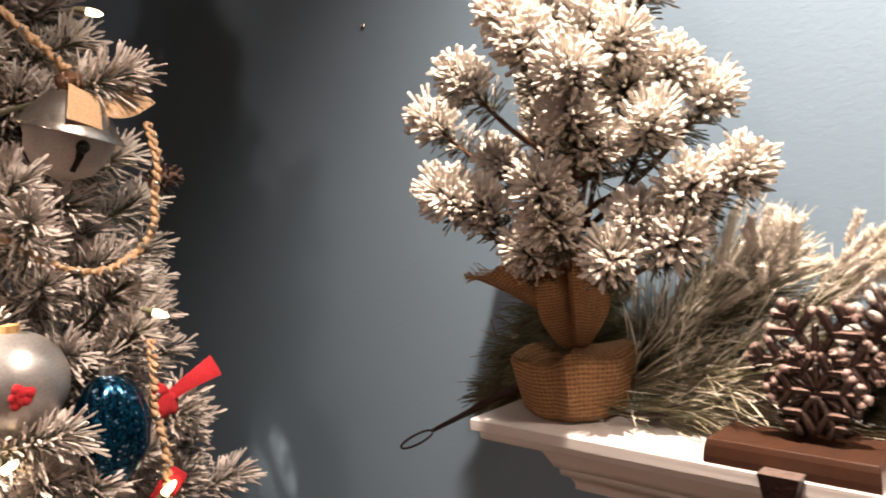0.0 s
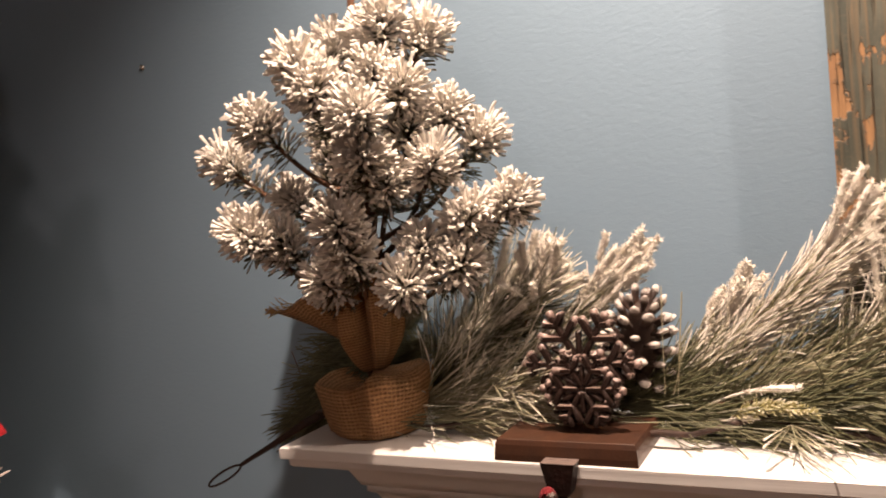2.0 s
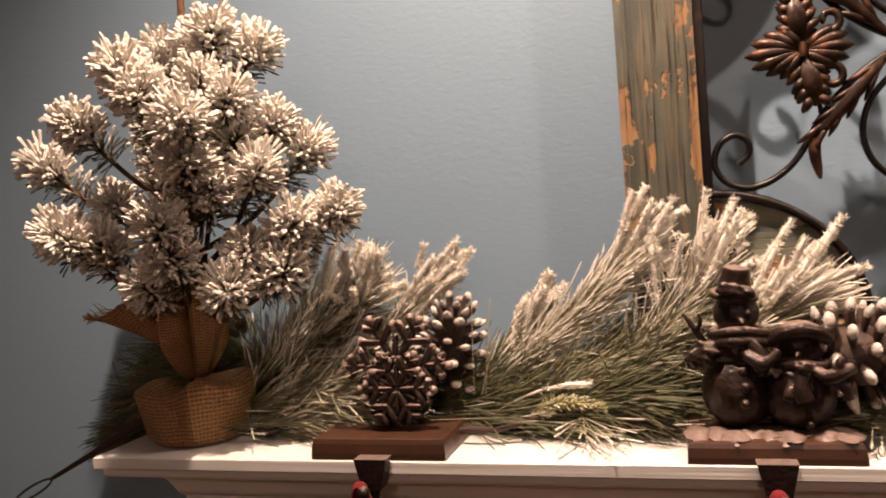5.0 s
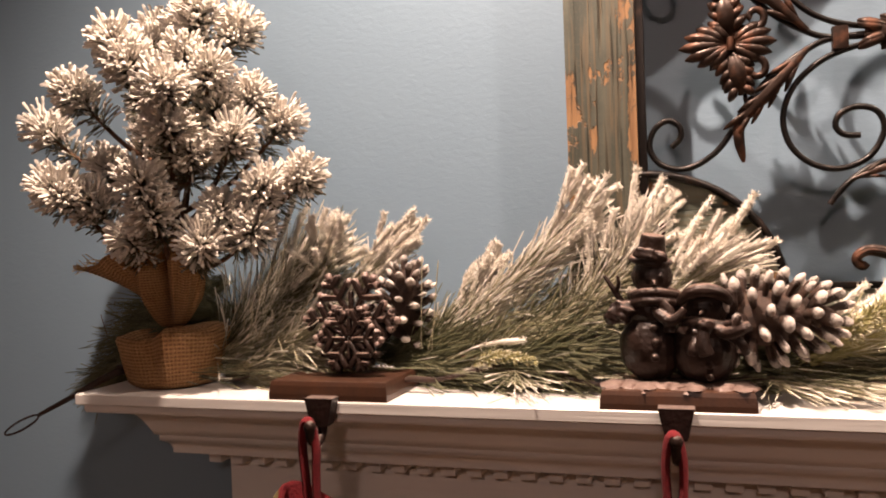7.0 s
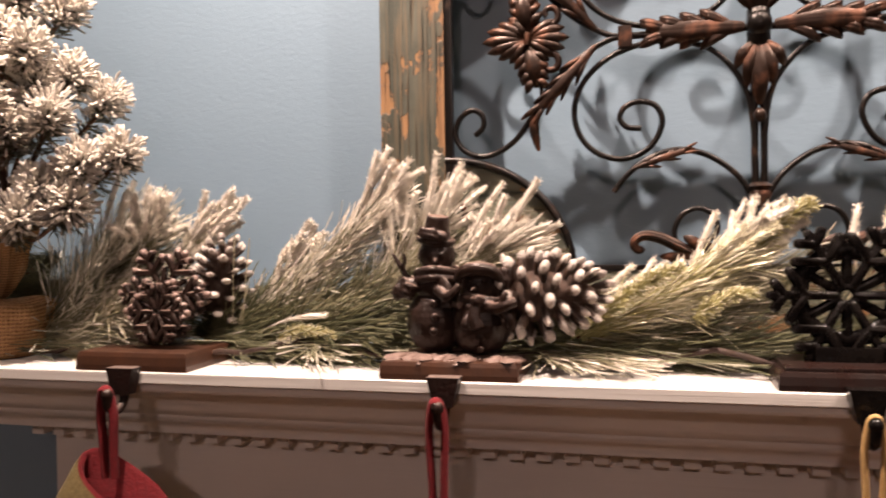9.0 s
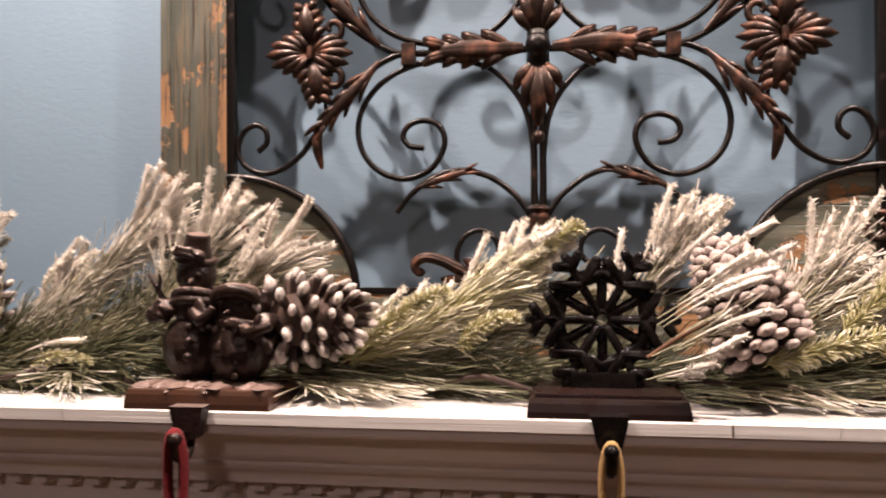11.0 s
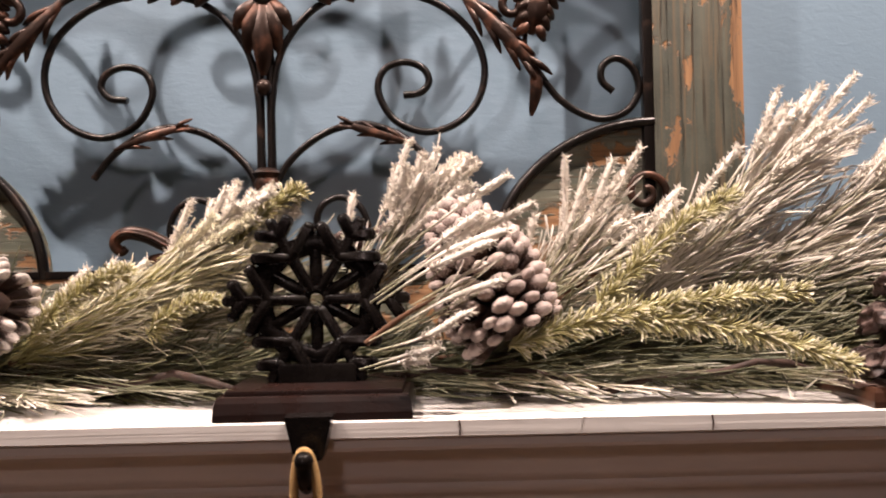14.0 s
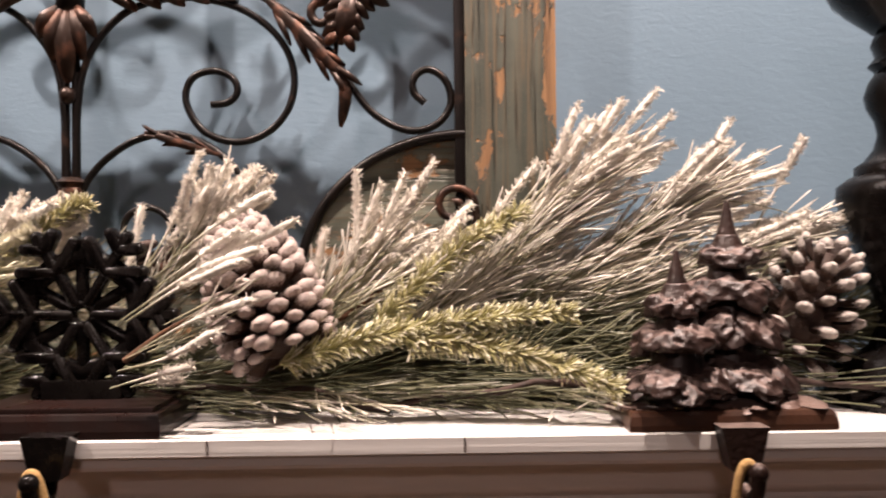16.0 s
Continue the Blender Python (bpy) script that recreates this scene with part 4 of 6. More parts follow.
def tree_sprig(c, parent, count=330, length=0.0310, flock=1.0):
    """A branch from the trunk out to c, with its sprig of needles."""
    c = np.asarray(c, float)
    out = math.hypot(c[0] - TX, c[1] - TY)
    root = np.array((TX + 0.012, TY, max(SHELF + 0.13, c[2] - 0.35 * out - 0.045)))
    d = unit(unit(c - root) + (0, -0.10, 0.42))
    a, b = c - d * RNG.uniform(0.014, 0.028), c + d * RNG.uniform(-0.003, 0.003)
    twig = Shape()
    line = curve([root, (root + a) / 2 + (0, 0, -0.012), a, b], 6)
    twig.sweep(line, np.linspace(0.0034, 0.0018, len(line)), 6)
    branch = part("branch", twig, BARK, parent)
    s = Shape()
    sprig(s, a, b, int(count * RNG.uniform(0.62, 0.92)), length * RNG.uniform(0.90, 1.10), RNG, flock * RNG.uniform(0.88, 1.12))
    mid = line[len(line) // 2]
    sprig(s, mid, a, count // 4, length * 0.85, RNG, flock * 0.35)
    tagged(part("sprig", s, NEEDLE, branch, "flocked pine needles"), kind="stuff")


for x, y, z in SPRIGS:
    tree_sprig((x, y, z), little)
for i in range(14):
    z = RNG.uniform(1.50, 1.72)
    a, r = RNG.uniform(-0.6, 3.9), RNG.uniform(0.035, 0.080) * (1.86 - z) / 0.3
    tree_sprig((TX + 0.015 + r * math.cos(a), min(0.75, TY + r * math.sin(a) * 0.8), z), little, 110, 0.027, 0.45)

# ---- garland ----
garland = thing("garland", (0.35, 0.68, SHELF), "flocked long-needle pine garland with frosted cones along the mantel", "garland")
BOUGHS = [
    # root, tip, needles, length, spread, flock, clumps, material
    ((-0.30, 0.720, 1.400), (-0.415, 0.705, 1.370), 420, 0.070, 26, 0.10, 0.00, DARKN),
    ((-0.32, 0.735, 1.430), (-0.405, 0.725, 1.400), 420, 0.065, 24, 0.10, 0.00, DARKN),
    ((-0.34, 0.715, 1.420), (-0.430, 0.705, 1.352), 420, 0.062, 20, 0.10, 0.00, DARKN),
    ((-0.36, 0.705, 1.375), (-0.455, 0.690, 1.325), 380, 0.052, 18, 0.10, 0.00, DARKN),
    ((-0.31, 0.70, 1.345), (-0.220, 0.715, 1.425), 360, 0.105, 22, 0.74, 0.08, DARKN),
    ((-0.31, 0.69, 1.343), (-0.180, 0.665, 1.375), 320, 0.085, 22, 0.78, 0.04, LONG),
    ((-0.30, 0.71, 1.345), (-0.140, 0.715, 1.385), 260, 0.080, 28, 0.15, 0.00, DARKN),
    ((-0.30, 0.700, 1.360), (-0.235, 0.710, 1.430), 220, 0.085, 19, 0.85, 0.02, LONG),
    ((-0.28, 0.665, 1.335), (-0.160, 0.660, 1.352), 260, 0.070, 16, 0.60, 0.02, LONG),
    ((-0.20, 0.71, 1.385), (-0.115, 0.71, 1.450), 150, 0.062, 8, 1.00, 0.30, LONG),
    ((-0.13, 0.705, 1.345), (-0.040, 0.705, 1.375), 260, 0.060, 26, 0.35, 0.0, DARKN),
    ((-0.19, 0.70, 1.420), (-0.175, 0.70, 1.450), 20, 0.050, 20, 1.00, 0.60, LONG),
    ((-0.065, 0.70, 1.350), (0.070, 0.71, 1.460), 360, 0.092, 9, 1.0, 0.16, LONG),
    ((-0.06, 0.715, 1.370), (-0.005, 0.72, 1.425), 70, 0.040, 12, 1.00, 0.30, LONG),
    ((-0.10, 0.69, 1.345), (0.070, 0.67, 1.358), 330, 0.085, 26, 0.20, 0.00, DARKN),
    ((-0.02, 0.69, 1.350), (0.110, 0.70, 1.400), 260, 0.080, 20, 0.40, 0.02, LONG),
    ((0.070, 0.70, 1.360), (0.145, 0.71, 1.450), 170, 0.080, 22, 0.90, 0.24, LONG),
    ((0.110, 0.70, 1.370), (0.215, 0.69, 1.430), 220, 0.075, 16, 0.90, 0.20, LONG),
    ((0.080, 0.70, 1.345), (0.260, 0.70, 1.360), 300, 0.080, 30, 0.20, 0.00, DARKN),
    ((0.300, 0.675, 1.355), (0.420, 0.675, 1.415), 420, 0.065, 11, 1.0, 0.10, LIME),
    ((0.310, 0.690, 1.350), (0.460, 0.695, 1.400), 260, 0.080, 16, 0.55, 0.03, LONG),
    ((0.400, 0.680, 1.400), (0.450, 0.685, 1.435), 40, 0.050, 16, 1.00, 0.30, LONG),
    ((0.300, 0.700, 1.343), (0.500, 0.690, 1.352), 360, 0.080, 26, 0.20, 0.00, DARKN),
    ((0.535, 0.690, 1.380), (0.588, 0.695, 1.448), 60, 0.066, 15, 1.00, 0.24, LONG),
    ((0.560, 0.618, 1.370), (0.606, 0.612, 1.395), 8, 0.062, 15, 0.80, 0.00, LONG),
    ((0.520, 0.700, 1.343), (0.720, 0.690, 1.352), 360, 0.075, 28, 0.35, 0.02, DARKN),
    ((0.655, 0.690, 1.370), (0.712, 0.690, 1.430), 110, 0.068, 18, 0.85, 0.16, LONG),
    ((0.690, 0.680, 1.390), (0.755, 0.675, 1.425), 40, 0.055, 12, 0.95, 0.08, LONG),
    ((0.720, 0.700, 1.360), (0.862, 0.700, 1.478), 520, 0.088, 11, 1.15, 0.22, LONG),
    ((0.790, 0.705, 1.385), (0.938, 0.705, 1.464), 520, 0.085, 11, 1.15, 0.24, LONG),
    ((0.850, 0.700, 1.390), (1.000, 0.700, 1.436), 420, 0.075, 14, 1.10, 0.18, LONG),
    ((0.740, 0.690, 1.345), (0.940, 0.685, 1.365), 420, 0.085, 24, 0.35, 0.02, DARKN),
    ((0.900, 0.705, 1.350), (1.080, 0.715, 1.385), 300, 0.080, 26, 0.40, 0.02, DARKN),
    ((0.760, 0.705, 1.365), (0.930, 0.705, 1.395), 380, 0.085, 22, 0.45, 0.02, DARKN),
    ((0.840, 0.700, 1.345), (0.990, 0.695, 1.362), 320, 0.075, 22, 0.50, 0.02, DARKN),
    ((0.020, 0.705, 1.375), (0.140, 0.710, 1.420), 300, 0.075, 22, 0.45, 0.02, DARKN),
]
for root, tip, count, length, spread, flock, clumps, m in BOUGHS:
    s = Shape()
    bough(s, root, tip, int(count * (2.2 if flock > 0.8 else 2.6)), length * (0.92 if flock > 0.8 else 1.0), spread, flock, RNG, 0.0)
    if flock > 0.8:
        finger(s, root, tip, int(9 + 60 * clumps), length * 1.06, max(13, spread * 1.25), RNG)
    tagged(part("bough", s, m, garland), kind="stuff")
    t = Shape()
    t.sweep(curve([(root[0], root[1], root[2] - 0.004), [(a + b) / 2 for a, b in zip(root, tip)], tip], 5), np.linspace(0.0022, 0.0012, 11), 6)
    part("bough_stem", t, BARK, garland)

PLUMES = [
    # root, then the tips that grow from it
    ((-0.185, 0.705, 1.385), [(-0.058, 0.71, 1.492), (-0.081, 0.71, 1.488), (-0.101, 0.71, 1.477), (-0.075, 0.70, 1.470)]),
    ((-0.265, 0.700, 1.380), [(-0.159, 0.71, 1.500), (-0.168, 0.71, 1.458), (-0.197, 0.71, 1.514)]),
    ((-0.060, 0.705, 1.365), [(0.005, 0.71, 1.448), (-0.018, 0.71, 1.428)]),
    ((0.030, 0.700, 1.395), [(0.097, 0.70, 1.536), (0.114, 0.70, 1.526), (0.085, 0.71, 1.500), (0.132, 0.70, 1.527)]),
    ((0.125, 0.695, 1.400), [(0.160, 0.70, 1.532), (0.187, 0.70, 1.513), (0.175, 0.69, 1.495), (0.110, 0.70, 1.490)]),
    ((0.150, 0.695, 1.400), [(0.228, 0.70, 1.500), (0.247, 0.70, 1.481), (0.258, 0.70, 1.457), (0.215, 0.69, 1.480)]),
    ((0.530, 0.680, 1.400), [(0.589, 0.69, 1.508), (0.609, 0.69, 1.501), (0.630, 0.69, 1.495), (0.547, 0.69, 1.470), (0.600, 0.68, 1.485), (0.625, 0.68, 1.472)]),
    ((0.672, 0.680, 1.390), [(0.760, 0.685, 1.500), (0.703, 0.685, 1.493), (0.722, 0.685, 1.484), (0.738, 0.685, 1.490), (0.786, 0.680, 1.468), (0.796, 0.670, 1.449), (0.680, 0.685, 1.450)]),
    ((0.770, 0.695, 1.410), [(0.928, 0.70, 1.554), (0.893, 0.70, 1.541), (0.876, 0.70, 1.532), (0.938, 0.70, 1.535), (0.929, 0.70, 1.504), (0.838, 0.70, 1.500)]),
    ((0.850, 0.695, 1.410), [(0.979, 0.70, 1.514), (0.963, 0.70, 1.506), (1.000, 0.70, 1.490), (1.010, 0.70, 1.470)]),
    ((0.385, 0.685, 1.385), [(0.427, 0.69, 1.466), (0.442, 0.69, 1.466), (0.453, 0.69, 1.476), (0.465, 0.69, 1.461), (0.472, 0.685, 1.454), (0.440, 0.68, 1.440), (0.415, 0.68, 1.428)]),
    ((0.440, 0.685, 1.400), [(0.500, 0.69, 1.472), (0.507, 0.69, 1.466), (0.492, 0.685, 1.458)]),
    ((0.300, 0.680, 1.370), [(0.352, 0.685, 1.418), (0.372, 0.685, 1.424), (0.384, 0.68, 1.420), (0.398, 0.68, 1.424), (0.365, 0.675, 1.408)]),
]
for root, tips in PLUMES:
    for tip in tips:
        s = Shape()
        plume(s, root, tip, RNG)
        part("plume", s, LONG, garland, "fuzzy white-flocked twig end")

# needles that lie low along the shelf, and the pale ones that stray to its front
s = Shape()
n = 520
p = np.c_[RNG.uniform(-0.36, 1.06, n), RNG.uniform(0.645, 0.72, n), RNG.uniform(1.328, 1.346, n)]
d = np.c_[np.sign(RNG.uniform(-0.25, 1, n)), RNG.normal(-0.12, 0.25, n), RNG.normal(0.03, 0.10, n)]
s.needles(p, d, RNG.uniform(0.05, 0.10, n), STRAND, 0.0, RNG, RNG.uniform(0.0, 0.7, n), 4, 0.04, SHELF + 0.0015)
tagged(part("low_needles", s, DARKN, garland), kind="stuff")
s = Shape()
for x0, x1, y0, n in ((0.265, 0.34, 0.652, 90), (0.62, 0.70, 0.655, 40), (0.03, 0.05, 0.655, 16), (0.84, 0.90, 0.65, 20)):
    p = np.c_[RNG.uniform(x0, x1, n), y0 + RNG.uniform(-0.02, 0.015, n), RNG.uniform(1.331, 1.340, n)]
    d = np.c_[RNG.normal(0.8, 0.4, n), RNG.normal(-0.45, 0.25, n), RNG.normal(-0.06, 0.05, n)]
    s.needles(p, d, RNG.uniform(0.035, 0.070, n), STRAND, 0.0, RNG, RNG.uniform(0.5, 1.1, n), 4, 0.03, SHELF + 0.0015)
tagged(part("stray_needles", s, LONG, garland), kind="stuff")
for p, q in (((0.566, 0.604, 1.386), (0.652, 0.594, 1.424)), ((0.570, 0.600, 1.370), (0.654, 0.594, 1.402)), ((0.575, 0.610, 1.410), (0.640, 0.606, 1.448)), ((0.572, 0.614, 1.395), (0.650, 0.604, 1.440)), ((0.585, 0.620, 1.425), (0.655, 0.612, 1.462)), ((0.566, 0.602, 1.378), (0.632, 0.596, 1.408)), ((0.570, 0.598, 1.360), (0.628, 0.592, 1.378)), ((0.600, 0.622, 1.420), (0.668, 0.612, 1.446)), ((0.556, 0.602, 1.356), (0.606, 0.596, 1.366)), ((0.560, 0.606, 1.345), (0.600, 0.598, 1.348)), ((-0.040, 0.660, 1.343), (0.056, 0.648, 1.366)), ((-0.020, 0.664, 1.345), (0.010, 0.652, 1.349))):
    s = Shape()
    finger(s, p, np.array(p) + (np.array(q) - p) * 0.02, 1, float(np.linalg.norm(np.array(q) - p)), 2, RNG, 110)
    part("stray_twig", s, LONG, garland)
s = Shape()
p = np.array([(-0.055, 0.67, 1.36), (-0.044, 0.67, 1.36), (-0.048, 0.67, 1.36)] + [(0.045, 0.652, 1.343)] * 9)
d = np.vstack([[(0.03, 0, 1), (0.10, 0, 1), (0.3, 0, 1)], np.c_[RNG.uniform(-0.2, 1.0, 9), RNG.uniform(-0.9, -0.2, 9), RNG.uniform(-0.22, 0.05, 9)]])
s.needles(p, d, [0.095, 0.090, 0.05] + [0.055] * 9, STRAND, 0.0, RNG, [0.3, 0.3, 0.4] + [0.9] * 9, 4, 0.03, SHELF + 0.0015)
tagged(part("stray_sprays", s, LONG, garland), kind="stuff")

s = Shape()
x = np.linspace(-0.41, 1.08, 60)
s.sweep(np.c_[x, 0.656 + 0.010 * np.sin(x * 23) + 0.006 * np.sin(x * 51), 1.336 + 0.006 * np.sin(x * 31 + 1) + 0.003 * np.sin(x * 77)], 0.0026 + 0.0006 * np.sin(x * 90), 7)
tail = curve([(-0.405, 0.675, 1.338), (-0.425, 0.655, 1.330), (-0.455, 0.638, 1.312), (-0.492, 0.618, 1.291)], 6)
s.sweep(tail, np.linspace(0.0055, 0.0022, len(tail)), 7)
a = np.linspace(0, 2 * np.pi, 22)
loop = np.c_[-0.508 - 0.016 * np.cos(a), 0.609 - 0.008 * np.cos(a), 1.281 - 0.0085 * np.cos(a) + 0.0055 * np.sin(a)]
s.sweep(loop, 0.0012, 6)
part("garland_stem", s, DARKBARK, garland, "brown twisted wire stem ending in a loop")
s = Shape()
s.sweep([(-0.462, 0.70, 1.34), (-0.466, 0.70, 1.37), (-0.474, 0.70, 1.395)], 0.0005, 5)
part("loose_wire", s, BARK, garland)


def spruce(root, tip, count, length=0.015):
    """A short-needled lime spruce tip."""
    root, tip = np.asarray(root, float), np.asarray(tip, float)
    s = Shape()
    count = int(count * 1.8)
    u = RNG.uniform(0, 1, count)
    p = root + (tip - root) * u[:, None] + np.array((0, 0, 0.008)) * (4 * u * (1 - u))[:, None]
    d = around(tip - root, np.radians(RNG.normal(44, 13, count)), RNG, count)
    prof = [(0.0, 0.0005, 0.1), (0.5, 0.0007, 0.35), (0.85, 0.0008, 0.8), (1.0, 0.0003, 1.0)]
    s.needles(p, d, length * (1.05 - 0.35 * u) * RNG.uniform(0.8, 1.15, count), prof, 0.0, RNG, RNG.uniform(0.3, 1.0, count))
    line = curve([root, (root + tip) / 2 + (0, 0, 0.008), tip], 6)
    s.sweep(line, 0.0013, 6)
    part("spruce_tip", s, LIME, garland, "lime green short-needled spruce tip")


spruce((0.655, 0.640, 1.360), (0.846, 0.620, 1.393), 520)
spruce((0.735, 0.632, 1.378), (0.874, 0.612, 1.345), 380)
spruce((0.720, 0.660, 1.385), (0.822, 0.672, 1.462), 360)
spruce((0.000, 0.662, 1.345), (0.062, 0.652, 1.350), 220, 0.010)
spruce((0.405, 0.655, 1.372), (0.455, 0.650, 1.392), 220, 0.012)
spruce((0.460, 0.680, 1.430), (0.508, 0.685, 1.470), 200)
spruce((0.325, 0.655, 1.372), (0.395, 0.650, 1.415), 300, 0.013)


# ---- pine cones ----
def scale_mesh(name, material, length, width, thick=0.7):
    """One cone scale: a tongue that widens, thickens and turns up at its end."""
    s = Shape()
    u = np.linspace(0, 1, 8)
    line = np.c_[u * length, np.zeros(8), 0.22 * length * u ** 2]
    s.sweep(line, width * np.interp(u, [0, 0.35, 0.68, 0.90, 1.0], [0.50, 0.72, 1.0, 0.92, 0.42]), 8, thick, (0, 0, 1), u)
    return s.mesh(name, material, at=(0, 0, 0))[0]


def pine_cone(c, axis, radius, height, material, turns=9, per=9, frost="brown pine cone with white-frosted scale tips", knob=1.0, owner=None):
    """Scales on a golden spiral round the cone's axis; c: its middle."""
    axis = Vector(axis).normalized()
    turn = axis.to_track_quat("Z", "Y").to_matrix().to_4x4()
    core = Shape()
    core.lathe((0, 0, 0), [(radius * 0.12, -height * 0.48), (radius * 0.50, -height * 0.40), (radius * 0.55, -height * 0.1), (radius * 0.38, height * 0.25), (radius * 0.08, height * 0.47)], 14)
    core.v = [np.array([turn @ Vector(p) for p in v]) + np.asarray(c) for v in core.v]
    cone = part("pine_cone", core, material, owner or garland, frost)
    count = turns * per
    shapes = [scale_mesh("scale", material, radius * (0.70 if knob < 1.02 else 0.56), radius * (0.150 if knob < 1.02 else 0.150) * knob * k, 0.62 if knob < 1.02 else 0.62) for k in (0.85, 1.0, 1.15)]
    here = Vector(c) - origin(cone)
    for i in range(count):
        u = (i + 0.5) / count
        w = i * 2.39996
        prof = math.sin(math.pi * min(1.0, 0.20 + 0.62 * u) ** 1.0) ** 0.75 * (1.0 - 0.40 * u)
        tilt = 78 * u - 28 + RNG.normal(0, 5)
        place = Matrix.Translation((0, 0, (u - 0.52) * height * 0.80)) @ pose(0, 0, 0, 0, 0, math.degrees(w)) @ Matrix.Translation((radius * prof * 0.38, 0, 0)) @ pose(0, 0, 0, RNG.normal(0, 6), -tilt, 0)
        grow = 0.62 + 0.48 * prof
        ob = new("scale", shapes[i % 3])
        ob.parent = cone
        ob.matrix_basis = Matrix.Translation(here) @ turn @ place @ Matrix.Diagonal((grow, grow, grow, 1))


pine_cone((-0.079, 0.690, 1.406), (0.25, -0.15, 1.0), 0.036, 0.080, CONE, 7, 8)
pine_cone((0.277, 0.650, 1.393), (1.0, -0.35, 0.10), 0.044, 0.095, CONE, 8, 8)
pine_cone((0.640, 0.655, 1.408), (-0.45, 0.25, 1.0), 0.047, 0.100, SNOWCONE, 14, 11, "large pine cone thickly flocked in white", 1.05)
pine_cone((1.028, 0.680, 1.392), (0.3, -0.3, 0.9), 0.041, 0.088, CONE, 7, 8)

# ---- stocking holders on the shelf's edge ----
EDGE = FY - 0.1125


def blend_line(points, radii, s, sides=8, flat=1.0, up=(0, 1, 0), steps=5):
    line = curve(points, steps)
    s.sweep(line, np.interp(np.linspace(0, 1, len(line)), np.linspace(0, 1, len(radii)), radii), sides, flat, up)


def holder(cx, width, label, metal, base_metal, top, snowy):
    """A weighted base, its hook over the shelf's edge, and nothing else yet."""
    ob = thing("stocking_holder", (cx, 0.64, SHELF), label, "stocking holder", "stocking holders along the mantel")
    w, h = width / 2, top - SHELF
    s = Shape()
    rows = [(1.0, 0.0), (1.0, 0.3), (0.985, 0.75), (0.965, 0.97), (0.95, 1.0)]
    pts = [(cx + a * w * k, 0.640 + b * 0.046 * (1 - (1 - k) * 1.5), SHELF + 0.0004 + h * z) for k, z in rows for a, b in ((-1, -1), (1, -1), (1, 1), (-1, 1))]
    s.add(pts, [(4 * i + j, 4 * i + (j + 1) % 4, 4 * i + 4 + (j + 1) % 4, 4 * i + 4 + j) for i in range(4) for j in range(4)] + [(3, 2, 1, 0), (16, 17, 18, 19)])
    base = part("base", s, base_metal, ob, smooth=False)
    s = Shape()
    y0, y1 = EDGE - 0.016, EDGE - 0.001
    zt = SHELF + 0.006
    pts = [(cx + a * k, y, z) for k, z in ((0.0145, zt), (0.0135, zt - 0.004), (0.0095, zt - 0.022), (0.008, zt - 0.026)) for a, y in ((-1, y0), (1, y0), (1, y1), (-1, y1))]
    s.add(pts, [(4 * i + j, 4 * i + (j + 1) % 4, 4 * i + 4 + (j + 1) % 4, 4 * i + 4 + j)[::-1] for i in range(3) for j in range(4)] + [(0, 1, 2, 3), (15, 14, 13, 12)])
    blend_line([(cx, EDGE - 0.008, zt - 0.020), (cx, EDGE - 0.010, zt - 0.034), (cx, EDGE - 0.022, zt - 0.040), (cx, EDGE - 0.032, zt - 0.034), (cx, EDGE - 0.034, zt - 0.024)], [0.005, 0.0045, 0.0042, 0.0042, 0.0048], s)
    s.ball((cx, EDGE - 0.034, zt - 0.022), 0.0058, 12)
    part("hook", s, metal, ob)
    if snowy:
        for i in range(9):
            s = Shape()
            u = i / 8 * 2 - 1
            s.ball((cx + u * w * 0.84, 0.622 + 0.006 * math.sin(i * 2.3), top), (0.012, 0.021 + 0.003 * math.sin(i * 1.7), 0.0042 + 0.0012 * math.sin(i * 3.1)), 16, 0, 0.35, i)
            part("snow_mound", s, SNOWPAINT, ob, "pinkish frosted snow")
    return ob


def rod(s, p, q, r, thick):
    """A cast bar from p to q: flat-faced, bevelled, with blunt rounded ends."""
    p, q = np.asarray(p, float), np.asarray(q, float)
    d = unit(q - p)
    side, deep = unit(np.cross(d, (0, 1, 0))), np.array((0, 1.0, 0))
    section = np.array([(1, -0.5), (1, 0.5), (0.62, 1), (-0.62, 1), (-1, 0.5), (-1, -0.5), (-0.62, -1), (0.62, -1)])
    rows = [(p - d * r * 0.75, 0.45), (p - d * r * 0.35, 0.85), (p + d * r * 0.2, 1.0), (q - d * r * 0.4, 1.0), (q + d * r * 0.25, 0.85), (q + d * r * 0.6, 0.45)]
    pts = np.concatenate([[c + side * r * k * a + deep * r * thick * (0.4 + 0.6 * k) * b for a, b in section] for c, k in rows])
    faces = [(8 * i + j, 8 * i + (j + 1) % 8, 8 * i + 8 + (j + 1) % 8, 8 * i + 8 + j)[::-1] for i in range(5) for j in range(8)]
    s.add(pts, faces + [tuple(range(8)), tuple(range(40, 48))[::-1]])


def band(s, corners, r, thick):
    """A closed bevelled band through its corners."""
    c = np.asarray(corners, float)
    mid, n = c.mean(0), len(c)
    section = np.array([(1, -0.5), (1, 0.5), (0.62, 1), (-0.62, 1), (-1, 0.5), (-1, -0.5), (-0.62, -1), (0.62, -1)])
    pts = np.concatenate([[p + unit(p - mid) * r * 1.05 * a + np.array((0, 1.0, 0)) * r * thick * b for a, b in section] for p in c])
    s.add(pts, [(8 * i + j, 8 * i + (j + 1) % 8, 8 * ((i + 1) % n) + (j + 1) % 8, 8 * ((i + 1) % n) + j) for i in range(n) for j in range(8)])


